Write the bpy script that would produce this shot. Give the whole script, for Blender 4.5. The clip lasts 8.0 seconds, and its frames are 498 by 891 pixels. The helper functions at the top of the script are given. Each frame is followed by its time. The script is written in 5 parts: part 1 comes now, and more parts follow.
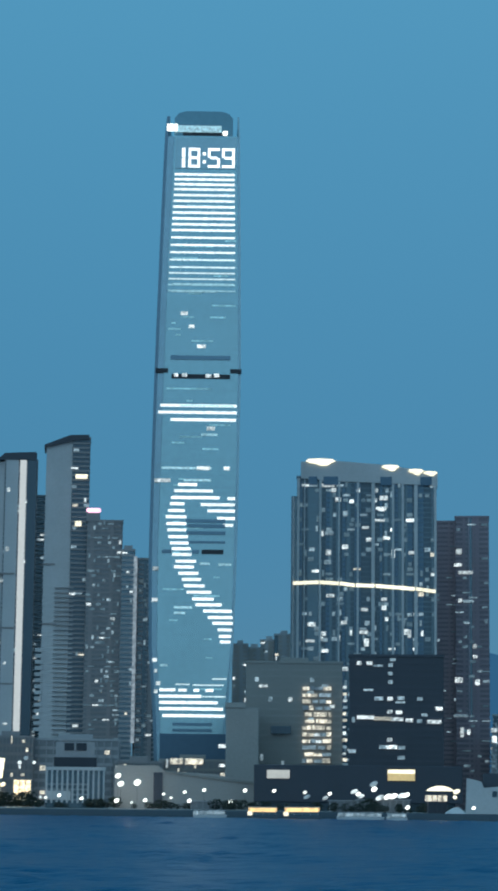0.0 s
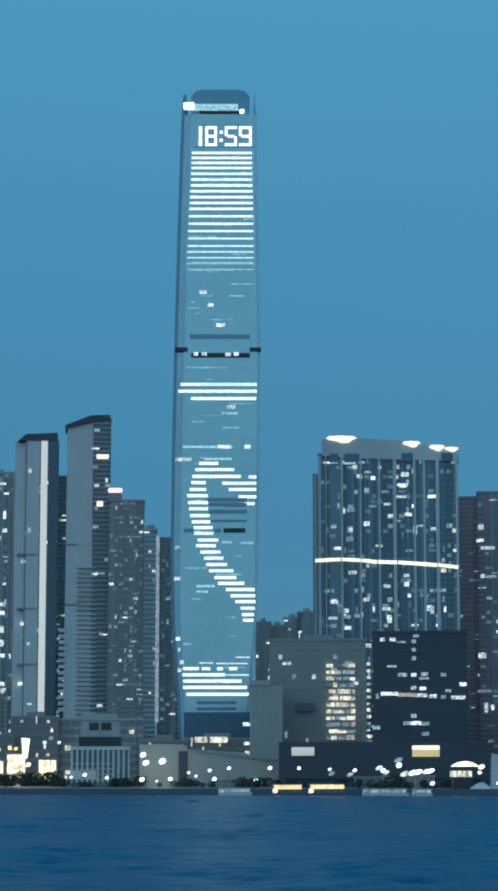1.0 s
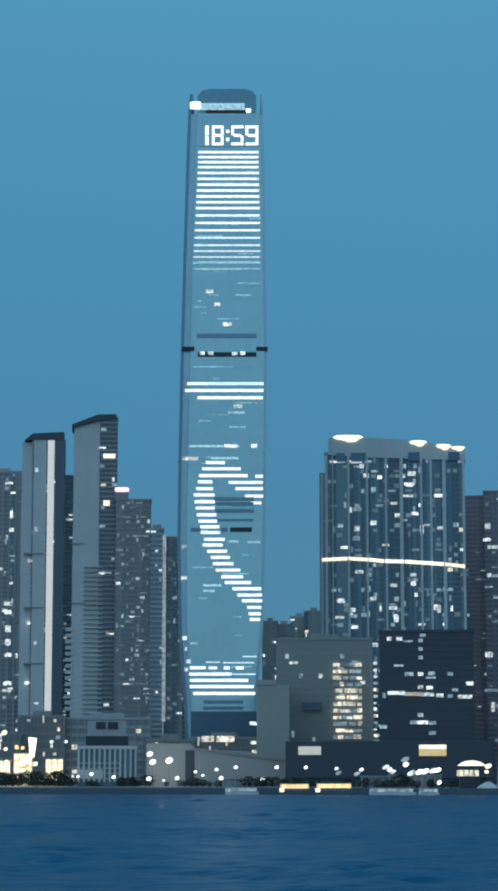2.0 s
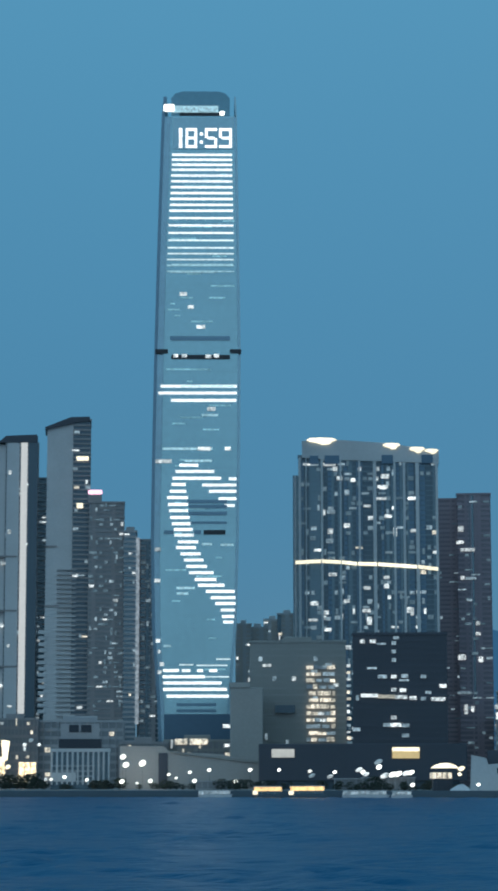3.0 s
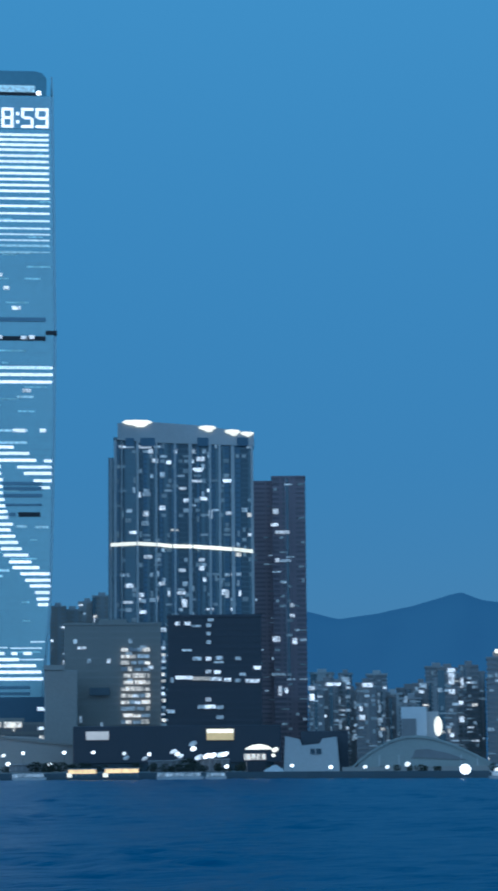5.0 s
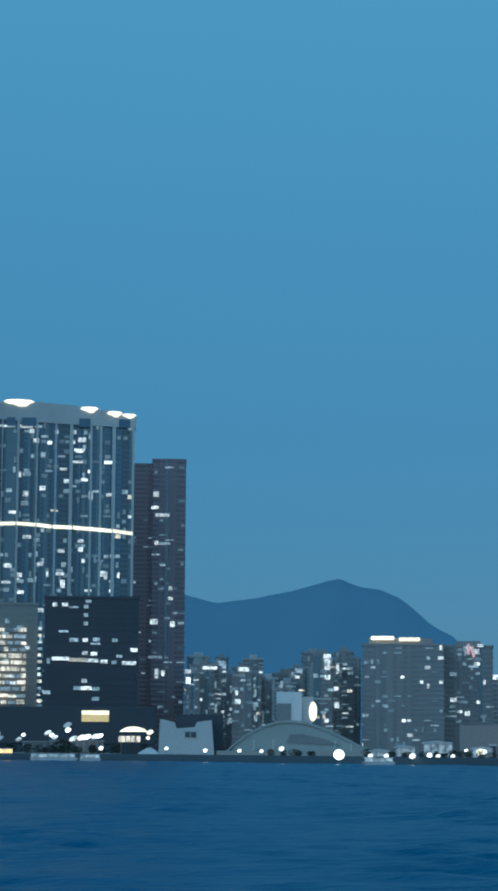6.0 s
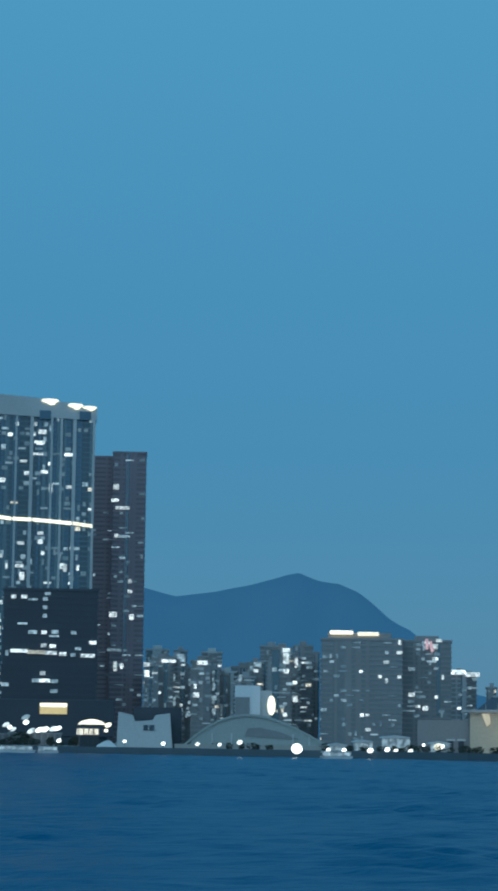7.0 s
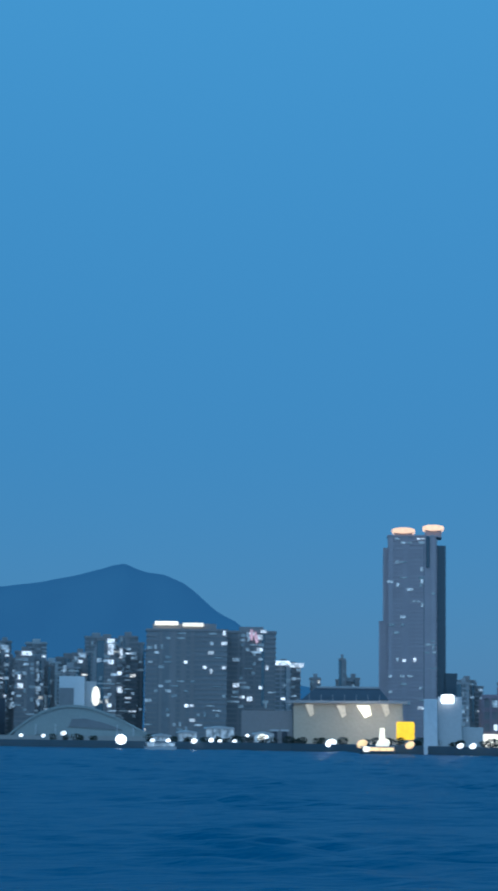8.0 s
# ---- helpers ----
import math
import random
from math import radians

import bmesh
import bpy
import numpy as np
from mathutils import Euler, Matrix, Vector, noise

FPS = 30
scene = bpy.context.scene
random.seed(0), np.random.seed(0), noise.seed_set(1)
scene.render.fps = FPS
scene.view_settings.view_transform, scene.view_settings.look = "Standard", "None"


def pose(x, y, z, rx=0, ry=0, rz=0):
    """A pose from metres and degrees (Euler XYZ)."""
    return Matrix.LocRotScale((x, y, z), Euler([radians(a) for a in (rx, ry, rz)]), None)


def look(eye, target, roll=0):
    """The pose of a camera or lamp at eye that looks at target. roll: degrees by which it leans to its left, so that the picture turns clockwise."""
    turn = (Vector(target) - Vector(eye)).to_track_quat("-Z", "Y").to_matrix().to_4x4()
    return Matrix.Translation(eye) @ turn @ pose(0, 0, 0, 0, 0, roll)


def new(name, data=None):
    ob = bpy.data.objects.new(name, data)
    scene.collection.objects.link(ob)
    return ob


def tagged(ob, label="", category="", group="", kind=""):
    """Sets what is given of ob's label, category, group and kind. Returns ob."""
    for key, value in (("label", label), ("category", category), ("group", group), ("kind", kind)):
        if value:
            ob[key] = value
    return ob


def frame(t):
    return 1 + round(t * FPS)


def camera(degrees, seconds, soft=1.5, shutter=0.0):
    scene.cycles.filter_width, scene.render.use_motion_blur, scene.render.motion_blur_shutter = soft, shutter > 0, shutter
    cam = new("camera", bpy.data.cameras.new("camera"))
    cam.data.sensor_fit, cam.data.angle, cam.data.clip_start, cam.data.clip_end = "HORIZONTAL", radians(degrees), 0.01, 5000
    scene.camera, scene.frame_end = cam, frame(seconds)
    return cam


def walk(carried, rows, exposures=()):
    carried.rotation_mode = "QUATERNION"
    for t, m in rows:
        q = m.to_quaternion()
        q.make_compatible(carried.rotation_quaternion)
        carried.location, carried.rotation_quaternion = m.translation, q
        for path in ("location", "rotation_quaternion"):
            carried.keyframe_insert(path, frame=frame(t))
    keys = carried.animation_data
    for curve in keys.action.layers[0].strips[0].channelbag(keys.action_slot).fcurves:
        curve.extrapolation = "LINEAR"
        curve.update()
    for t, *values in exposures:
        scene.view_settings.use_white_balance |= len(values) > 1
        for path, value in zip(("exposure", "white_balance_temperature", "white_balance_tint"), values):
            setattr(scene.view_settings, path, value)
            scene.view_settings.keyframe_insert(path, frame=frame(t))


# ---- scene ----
# A dusk skyline across a harbour. x right, y away over the water, z up; sea level is 0.
EYE = (0.0, 0.0, 8.0)
cam = camera(13.0, 8.0, soft=3.3, shutter=0.3)
# seconds, yaw, pitch, roll in degrees
TURNS = [
    (0.0, -0.784, 9.215, 0.631), (0.5, -0.128, 8.777, 0.091), (1.0, -0.238, 8.641, -0.005),
    (2.5, 0.0, 8.620, 0.0), (3.0, -0.765, 8.689, -0.075), (3.5, -1.409, 8.736, -0.164),
    (4.0, -1.785, 8.812, -0.209), (4.5, -2.826, 8.801, -0.346),
    (4.6, -3.500, 8.620, -0.400), (4.7, -4.080, 8.480, -0.480), (4.8, -4.630, 8.385, -0.535), (5.0, -5.642, 8.202, -0.546),
    (5.2, -6.511, 8.089, -0.35), (6.3, -9.161, 7.624, 0.6), (6.5, -9.299, 7.555, 0.730),
    (7.0, -9.810, 7.607, 0.731), (7.5, -12.100, 7.692, 0.703), (7.8, -13.570, 7.535, 0.660), (8.0, -14.395, 7.419, 0.612),
]
EXPOSURES = [
    (0.0, 0.0, 6400, 8), (0.3, 0.0, 6070, 1), (0.6, 0.0, 6070, 1), (1.2, 0.0, 6300, 6), (2.3, 0.0, 6450, 9), (3.0, -0.02, 6600, 11), (4.2, -0.02, 6580, 11), (4.5, 0.0, 6200, 6), (4.75, -0.13, 5350, 12), (5.2, -0.17, 5230, 12), (6.3, 0.05, 6100, 4),
    (7.1, 0.05, 6100, 4), (7.5, 0.0, 5700, 8), (8.0, 0.0, 5300, 12),
]
walk(cam, [(t, pose(*EYE, 90 + p, 0, y) @ pose(0, 0, 0, 0, 0, r)) for t, y, p, r in TURNS], EXPOSURES)

# ---- sky and light ----
SUN_HEIGHT, SUN_SIDE = 21.0, 217.0
world = bpy.data.worlds.new("dusk")
scene.world = world
world.use_nodes = True
wn, wl = world.node_tree.nodes, world.node_tree.links
sky = wn.new("ShaderNodeTexSky")
sky.sky_type, sky.sun_disc = "NISHITA", False
sky.sun_elevation, sky.sun_rotation = radians(SUN_HEIGHT), radians(SUN_SIDE)
sky.ozone_density, sky.dust_density = 5.0, 0.4
where = wn.new("ShaderNodeTexCoord")
axes = wn.new("ShaderNodeSeparateXYZ")
wl.new(where.outputs["Generated"], axes.inputs[0])
ramp = wn.new("ShaderNodeValToRGB")
wl.new(axes.outputs["Z"], ramp.inputs[0])
for place, colour in ((0.02, (0.036, 0.153, 0.276, 1)), (0.13, (0.044, 0.192, 0.333, 1)), (0.36, (0.077, 0.287, 0.458, 1))):
    stop = ramp.color_ramp.elements.new(place)
    stop.color = colour
ramp.color_ramp.elements[-1].color = (0.09, 0.28, 0.42, 1)
ramp.color_ramp.elements[0].color = (0.036, 0.145, 0.255, 1)
skymix = wn.new("ShaderNodeMixRGB")
skymix.inputs[0].default_value = 0.012
wl.new(ramp.outputs[0], skymix.inputs[1])
wl.new(sky.outputs[0], skymix.inputs[2])
wl.new(skymix.outputs[0], wn["Background"].inputs[0])
wn["Background"].inputs[1].default_value = 1.0
sun_data = bpy.data.lights.new("afterglow", "SUN")
sun_data.energy, sun_data.angle, sun_data.color = 1.25, radians(110), (0.66, 0.88, 0.98)
sun = new("afterglow", sun_data)
sun.matrix_world = look((-300, -400, 190), (0, 0, 0))

# ---- materials ----
def nodes_of(name):
    m = bpy.data.materials.new(name)
    m.use_nodes = True
    t = m.node_tree
    return m, t.nodes, t.links, t.nodes["Principled BSDF"]


def surface(name, colour, rough=0.6, metal=0.0, coarse=0.05, fine=0.9, spread=0.25, bump=0.2, each=0.12, spec=0.5):
    """Two scales of noise on a base colour, a little relief, and a change from piece to piece."""
    m, n, l, p = nodes_of(name)
    tc = n.new("ShaderNodeTexCoord")
    a, b = n.new("ShaderNodeTexNoise"), n.new("ShaderNodeTexNoise")
    a.inputs["Scale"].default_value, b.inputs["Scale"].default_value = coarse, fine
    a.inputs["Detail"].default_value, b.inputs["Detail"].default_value = 4, 6
    l.new(tc.outputs["Object"], a.inputs["Vector"]), l.new(tc.outputs["Object"], b.inputs["Vector"])
    info = n.new("ShaderNodeObjectInfo")
    add = n.new("ShaderNodeMath")
    add.operation = "ADD"
    l.new(a.outputs[0], add.inputs[0]), l.new(b.outputs[0], add.inputs[1])
    mul = n.new("ShaderNodeMath")
    mul.operation = "MULTIPLY_ADD"
    mul.inputs[1].default_value, mul.inputs[2].default_value = spread, 1 - spread - each / 2
    l.new(add.outputs[0], mul.inputs[0])
    piece = n.new("ShaderNodeMath")
    piece.operation = "MULTIPLY_ADD"
    piece.inputs[1].default_value = each
    l.new(info.outputs["Random"], piece.inputs[0]), l.new(mul.outputs[0], piece.inputs[2])
    scale = n.new("ShaderNodeVectorMath")
    scale.operation = "SCALE"
    scale.inputs[0].default_value = colour
    l.new(piece.outputs[0], scale.inputs["Scale"])
    l.new(scale.outputs[0], p.inputs["Base Color"])
    p.inputs["Roughness"].default_value, p.inputs["Metallic"].default_value = rough, metal
    p.inputs["Specular IOR Level"].default_value = spec
    if bump:
        bp = n.new("ShaderNodeBump")
        bp.inputs["Strength"].default_value, bp.inputs["Distance"].default_value = bump, 0.3
        l.new(b.outputs[0], bp.inputs["Height"]), l.new(bp.outputs[0], p.inputs["Normal"])
    return m


def glow(name, colour, strength, vary=0.5, grain=0.8):
    """A lamp or a lit room, brighter in one piece than in another."""
    m, n, l, p = nodes_of(name)
    info = n.new("ShaderNodeObjectInfo")
    tc = n.new("ShaderNodeTexCoord")
    a = n.new("ShaderNodeTexNoise")
    a.inputs["Scale"].default_value = 0.55
    l.new(tc.outputs["Object"], a.inputs["Vector"])
    shift = n.new("ShaderNodeVectorMath")
    shift.operation = "MULTIPLY_ADD"
    shift.inputs[1].default_value = (97.0, 53.0, 71.0)
    l.new(info.outputs["Random"], shift.inputs[0]), l.new(tc.outputs["Object"], shift.inputs[2]), l.new(shift.outputs[0], a.inputs["Vector"])
    mul = n.new("ShaderNodeMath")
    mul.operation = "MULTIPLY_ADD"
    mul.inputs[1].default_value, mul.inputs[2].default_value = vary * strength, strength * (1.0 - vary / 2)
    l.new(info.outputs["Random"], mul.inputs[0])
    patch = n.new("ShaderNodeMath")
    patch.operation, patch.use_clamp = "MULTIPLY_ADD", True
    patch.inputs[1].default_value, patch.inputs[2].default_value = 3.4, -1.15
    l.new(a.outputs[0], patch.inputs[0])
    keep = n.new("ShaderNodeMath")
    keep.operation = "MULTIPLY_ADD"
    keep.inputs[1].default_value, keep.inputs[2].default_value = grain, 1.0 - grain * 0.6
    l.new(patch.outputs[0], keep.inputs[0])
    add = n.new("ShaderNodeMath")
    add.operation = "MULTIPLY"
    l.new(keep.outputs[0], add.inputs[0]), l.new(mul.outputs[0], add.inputs[1])
    p.inputs["Base Color"].default_value = (*[c * 0.3 for c in colour], 1)
    p.inputs["Emission Color"].default_value = (*colour, 1)
    l.new(add.outputs[0], p.inputs["Emission Strength"])
    return m


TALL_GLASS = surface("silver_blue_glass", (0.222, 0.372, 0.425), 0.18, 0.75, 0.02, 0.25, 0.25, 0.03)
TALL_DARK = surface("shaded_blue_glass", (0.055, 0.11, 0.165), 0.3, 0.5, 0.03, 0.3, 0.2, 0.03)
# Darker tones of the tower glass; side and corner shade sits in the colour.
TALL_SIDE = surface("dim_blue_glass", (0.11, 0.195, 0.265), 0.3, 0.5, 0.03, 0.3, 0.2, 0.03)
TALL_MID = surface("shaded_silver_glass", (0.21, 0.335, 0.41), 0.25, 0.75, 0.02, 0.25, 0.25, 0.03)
CROWN_GLASS = surface("crown_glass", (0.10, 0.21, 0.27), 0.3, 0.6, 0.02, 0.25, 0.25, 0.03)
TALL_LINE = surface("silver_spandrel", (0.235, 0.37, 0.435), 0.3, 0.7, 0.05, 0.5, 0.2, 0.05)
BLACK = surface("dark_louvre", (0.015, 0.02, 0.03), 0.6)
PALE_WALL = surface("pale_grey_cladding", (0.44, 0.46, 0.48), 0.45)
GREY_WALL = surface("grey_tower_cladding", (0.30, 0.31, 0.33), 0.5)
MAUVE_WALL = surface("mauve_grey_tiles", (0.25, 0.205, 0.24), 0.6)
BROWN_WALL = surface("brown_grey_tiles", (0.23, 0.225, 0.235), 0.6)
MAUVE_GLASS = surface("mauve_glass", (0.17, 0.15, 0.185), 0.4, 0.1, 0.03, 0.3, 0.3, 0.03)
SLATE_ROOF = surface("slate_blue_roof", (0.075, 0.115, 0.16), 0.6)
WARM_WALL = surface("warm_grey_render", (0.42, 0.40, 0.38), 0.6)
ROSE_WALL = surface("rose_grey_tiles", (0.36, 0.325, 0.36), 0.55)
DARK_WALL = surface("charcoal_ceramic", (0.030, 0.042, 0.062), 0.5)
SAND_WALL = surface("sand_stone_cladding", (0.225, 0.232, 0.228), 0.6)
STONE_WALL = surface("pale_stone", (0.29, 0.29, 0.285), 0.7)
WHITE_WALL = surface("white_painted_concrete", (0.62, 0.66, 0.70), 0.6)
ROOF_GREEN = surface("grey_green_roof", (0.29, 0.33, 0.33), 0.7)
DARK_GLASS = surface("dark_blue_glass", (0.040, 0.074, 0.102), 0.22, 0.35, 0.03, 0.3, 0.2, 0.03)
BLACK_GLASS = surface("near_black_glass", (0.012, 0.022, 0.036), 0.35, 0.2, 0.03, 0.3, 0.2, 0.03)
BLUE_GLASS = surface("tinted_blue_glass", (0.088, 0.142, 0.178), 0.25, 0.5, 0.03, 0.3, 0.25, 0.03)
CITY_GLASS = surface("dull_city_glass", (0.185, 0.20, 0.22), 0.4, 0.1, 0.03, 0.3, 0.3, 0.03)
LAND = surface("quay_paving", (0.15, 0.17, 0.18), 0.8, 0, 0.02, 0.4)
QUAY = surface("dark_wet_quay_stone", (0.055, 0.088, 0.112), 0.7, 0, 0.1, 1.0)
LEAF = surface("dark_foliage", (0.022, 0.034, 0.026), 0.8, 0, 0.3, 2.0, 0.5)
BARK = surface("bark", (0.08, 0.06, 0.05), 0.9)
STEEL = surface("grey_painted_steel", (0.25, 0.26, 0.27), 0.4, 0.5)
WHITE_LED = glow("white_led_light", (0.90, 0.98, 1.0), 1.28, 0.3, 0.5)
HALF_LED = glow("half_bright_led_light", (0.74, 0.92, 0.97), 0.95, 0.3, 0.5)
SOFT_LED = glow("dim_led_light", (0.46, 0.78, 0.90), 0.60, 0.5)
CLOCK_LED = glow("clock_light", (0.95, 0.99, 1.0), 1.6, 0.1, 0.3)
ROOM_WHITE = glow("cool_lit_room", (0.88, 0.96, 0.97), 0.78, 0.9, 1.2)
ROOM_WARM = glow("warm_lit_room", (1.0, 0.91, 0.74), 0.64, 0.9, 1.2)
ROOM_FAINT = glow("curtained_room", (0.40, 0.58, 0.68), 0.16, 0.8, 1.0)
ROOM_DIM = glow("dim_lit_room", (0.54, 0.72, 0.82), 0.34, 0.8, 1.2)
LAMP_WHITE = glow("white_lamp", (0.97, 1.0, 0.93), 2.2, 0.9, 0.4)
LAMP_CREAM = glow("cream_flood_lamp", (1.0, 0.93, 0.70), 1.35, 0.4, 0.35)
SHOP_FRONT = glow("mottled_shop_light", (1.0, 0.84, 0.58), 1.25, 0.3, 1.3)
LAMP_AMBER = glow("amber_lamp", (1.0, 0.68, 0.30), 1.4, 0.5, 0.4)
LAMP_ORANGE = glow("orange_crown_lamp", (1.0, 0.62, 0.36), 1.3, 0.3, 0.2)
LAMP_PINK = glow("pink_beacon", (1.0, 0.55, 0.72), 1.6, 0.2, 0.2)
EDGE_LIGHT = glow("faint_edge_light", (0.66, 0.76, 0.84), 0.34, 0.2)
FAINT_LED = glow("faint_storey_light", (0.30, 0.66, 0.80), 0.52, 0.6)
ROOM_PINK = glow("dim_pink_light", (0.95, 0.60, 0.66), 0.55, 0.3)
SIGN_GREY = glow("dim_white_sign", (0.82, 0.82, 0.76), 0.5, 0.1, 0.15)
SIGN_AMBER = glow("amber_sign", (1.0, 0.76, 0.36), 0.55, 0.1, 0.15)
LAMP_YELLOW = glow("yellow_screen", (1.0, 0.62, 0.02), 1.2, 0.1, 0.15)
WALL_WASH = glow("dim_wall_wash", (1.0, 0.86, 0.62), 0.42, 0.2, 0.3)
STRIP_WHITE = glow("pale_strip_light", (0.86, 0.88, 0.86), 0.60, 0.1, 0.08)

# ---- building blocks ----
GROUND = 2.6


def box(bm, x0, x1, y0, y1, z0, z1, taper=1.0):
    """A box; taper scales its top."""
    cx, cy = (x0 + x1) / 2, (y0 + y1) / 2
    vs = []
    for z, k in ((z0, 1.0), (z1, taper)):
        for x, y in ((x0, y0), (x1, y0), (x1, y1), (x0, y1)):
            vs.append(bm.verts.new((cx + (x - cx) * k, cy + (y - cy) * k, z)))
    for f in ((3, 2, 1, 0), (4, 5, 6, 7), (0, 1, 5, 4), (1, 2, 6, 5), (2, 3, 7, 6), (3, 0, 4, 7)):
        bm.faces.new([vs[i] for i in f])
    return bm


def boxmesh(*size):
    return box(bmesh.new(), *size)


def bevelled(bm, width):
    bmesh.ops.bevel(bm, geom=list(bm.edges), offset=width, segments=1, affect="EDGES")
    return bm


def prism(outline, y0, y1):
    """An outline in x and z, pushed from y0 to y1."""
    bm = bmesh.new()
    a = [bm.verts.new((x, y0, z)) for x, z in outline]
    b = [bm.verts.new((x, y1, z)) for x, z in outline]
    n = len(outline)
    bm.faces.new(a), bm.faces.new(b[::-1])
    for i in range(n):
        bm.faces.new((a[i], b[i], b[(i + 1) % n], a[(i + 1) % n]))
    bmesh.ops.recalc_face_normals(bm, faces=bm.faces)
    return bm


def slab(outline, z0, z1):
    """An outline in x and y, raised from z0 to z1."""
    bm = bmesh.new()
    a = [bm.verts.new((x, y, z0)) for x, y in outline]
    b = [bm.verts.new((x, y, z1)) for x, y in outline]
    n = len(outline)
    bm.faces.new(a), bm.faces.new(b[::-1])
    for i in range(n):
        bm.faces.new((a[i], b[i], b[(i + 1) % n], a[(i + 1) % n]))
    bmesh.ops.recalc_face_normals(bm, faces=bm.faces)
    return bm


def mesh_of(name, bm, material):
    me = bpy.data.meshes.new(name)
    bm.to_mesh(me)
    bm.free()
    me.materials.append(material)
    return me


def under(name, me, parent, label="", at=(0, 0, 0)):
    ob = new(name, me)
    ob.parent = parent
    ob.location = at
    return tagged(ob, label)


def part(name, bm, material, parent, label="", at=(0, 0, 0)):
    return under(name, mesh_of(name, bm, material), parent, label, at)


def thing(name, label, category, at, group="", yaw=0):
    ob = new(name)
    ob.matrix_world = pose(*at, 0, 0, yaw)
    return tagged(ob, label, category, group)


def fronting(name, label, category, x, y, back, group=""):
    """A thing whose front, back metres before its middle, stands at x, y and faces the harbour's middle."""
    a = math.atan2(x, y)
    return thing(name, label, category, (x + back * math.sin(a), y + back * math.cos(a), GROUND), group, -math.degrees(a))


def solid(name, bm, material, label, category, at=(0, 0, 0), group="", kind=""):
    ob = new(name, mesh_of(name, bm, material))
    ob.location = at
    return tagged(ob, label, category, group, kind)


def tower(name, label, category, x0, x1, top, y, depth, glass, wall, floor_h=3.4, bays=8, band_h=1.0, pier_w=0.7, lit=20,
          rooms=((ROOM_WHITE, 5), (ROOM_WARM, 1), (ROOM_DIM, 6)), seed=1, yaw=0, group="", plant=0.5, base=GROUND, proud=0.4, lit_from=0.05, slots=0):
    """A block with a glazed core, a slab edge at each storey, piers, lit rooms and a roof."""
    cx = (x0 + x1) / 2
    w, h = (x1 - x0) * math.cos(math.atan2(cx, y)), top - base
    ob = fronting(name, label, category, cx, y, depth / 2, group)
    ob["front"] = cx
    hw, hd = w / 2, depth / 2
    rnd = random.Random(seed)
    part("glazing", boxmesh(-hw, hw, -hd, hd, 0, h - 1.5), glass, ob)
    n = max(2, int((h - 2) / floor_h))
    fh = (h - 2) / n
    band = mesh_of("floor_band", boxmesh(-hw - proud, hw + proud, -hd - proud, hd + proud, 0, band_h), wall)
    for i in range(1, n):
        under("floor_band", band, ob, at=(0, 0, i * fh))
    bay = w / bays
    if pier_w:
        pier = mesh_of("pier", boxmesh(-pier_w / 2, pier_w / 2, -0.3, proud + 0.6, 0, h - 1.6), wall)
        for i in range(bays + 1):
            under("pier", pier, ob, at=(-hw + i * bay, -hd - proud - 0.6, 0))
        for side in (-1, 1):
            for k in range(3):
                p = under("pier", pier, ob, at=(side * (hw + proud + 0.35), -hd + depth * (0.2 + 0.3 * k), 0))
                p.rotation_euler = (0, 0, -side * math.pi / 2)
    roof = part("roof", boxmesh(-hw - proud - 0.3, hw + proud + 0.3, -hd - proud - 0.3, hd + proud + 0.3, h - 1.5, h), wall, ob)
    if plant:
        part("plant_room", bevelled(boxmesh(-hw * plant, hw * plant, -hd * plant, hd * plant, h, h + 3.0), 0.2), wall, roof)
    for _ in range(slots):
        sx, sw = rnd.uniform(-hw * 0.9, hw * 0.9), rnd.uniform(0.5, 1.9)
        lo = h * rnd.choice((0, 0, 0, 0.3))
        blank = rnd.random() < 0.55
        part("blank_panel" if blank else "recessed_bay", boxmesh(sx - sw, sx + sw, -hd - proud - rnd.uniform(0.05, 0.25), -hd, lo, h - 1.6), wall if blank else rnd.choice((glass, BLUE_GLASS)), ob)
    kinds = [m for m, k in rooms for _ in range(k)]
    panes = {}
    cells = [(i, j) for i in range(bays) for j in range(int(n * lit_from), n)]
    rnd.shuffle(cells)
    for i, j in cells[:lit]:
        m, v = rnd.choice(kinds), rnd.randrange(5)
        if (m, v) not in panes:
            ww = (bay - pier_w) * (0.95, 0.55, 1.25, 0.4, 0.75)[v]
            lo, hi = ((0, 1), (0, 1), (0.25, 0.8), (0, 1.5), (0.1, 0.9))[v]
            hh = fh - band_h - 0.1
            panes[m, v] = mesh_of("window", bevelled(boxmesh(-ww / 2, ww / 2, -proud - 0.35, 0.05, lo * hh, hi * hh), 0.12), m)
        under("window", panes[m, v], ob, at=(-hw + (i + rnd.uniform(0.35, 0.65)) * bay, -hd - 0.05 - (proud if v == 3 else 0), j * fh + band_h + 0.05))
    return ob


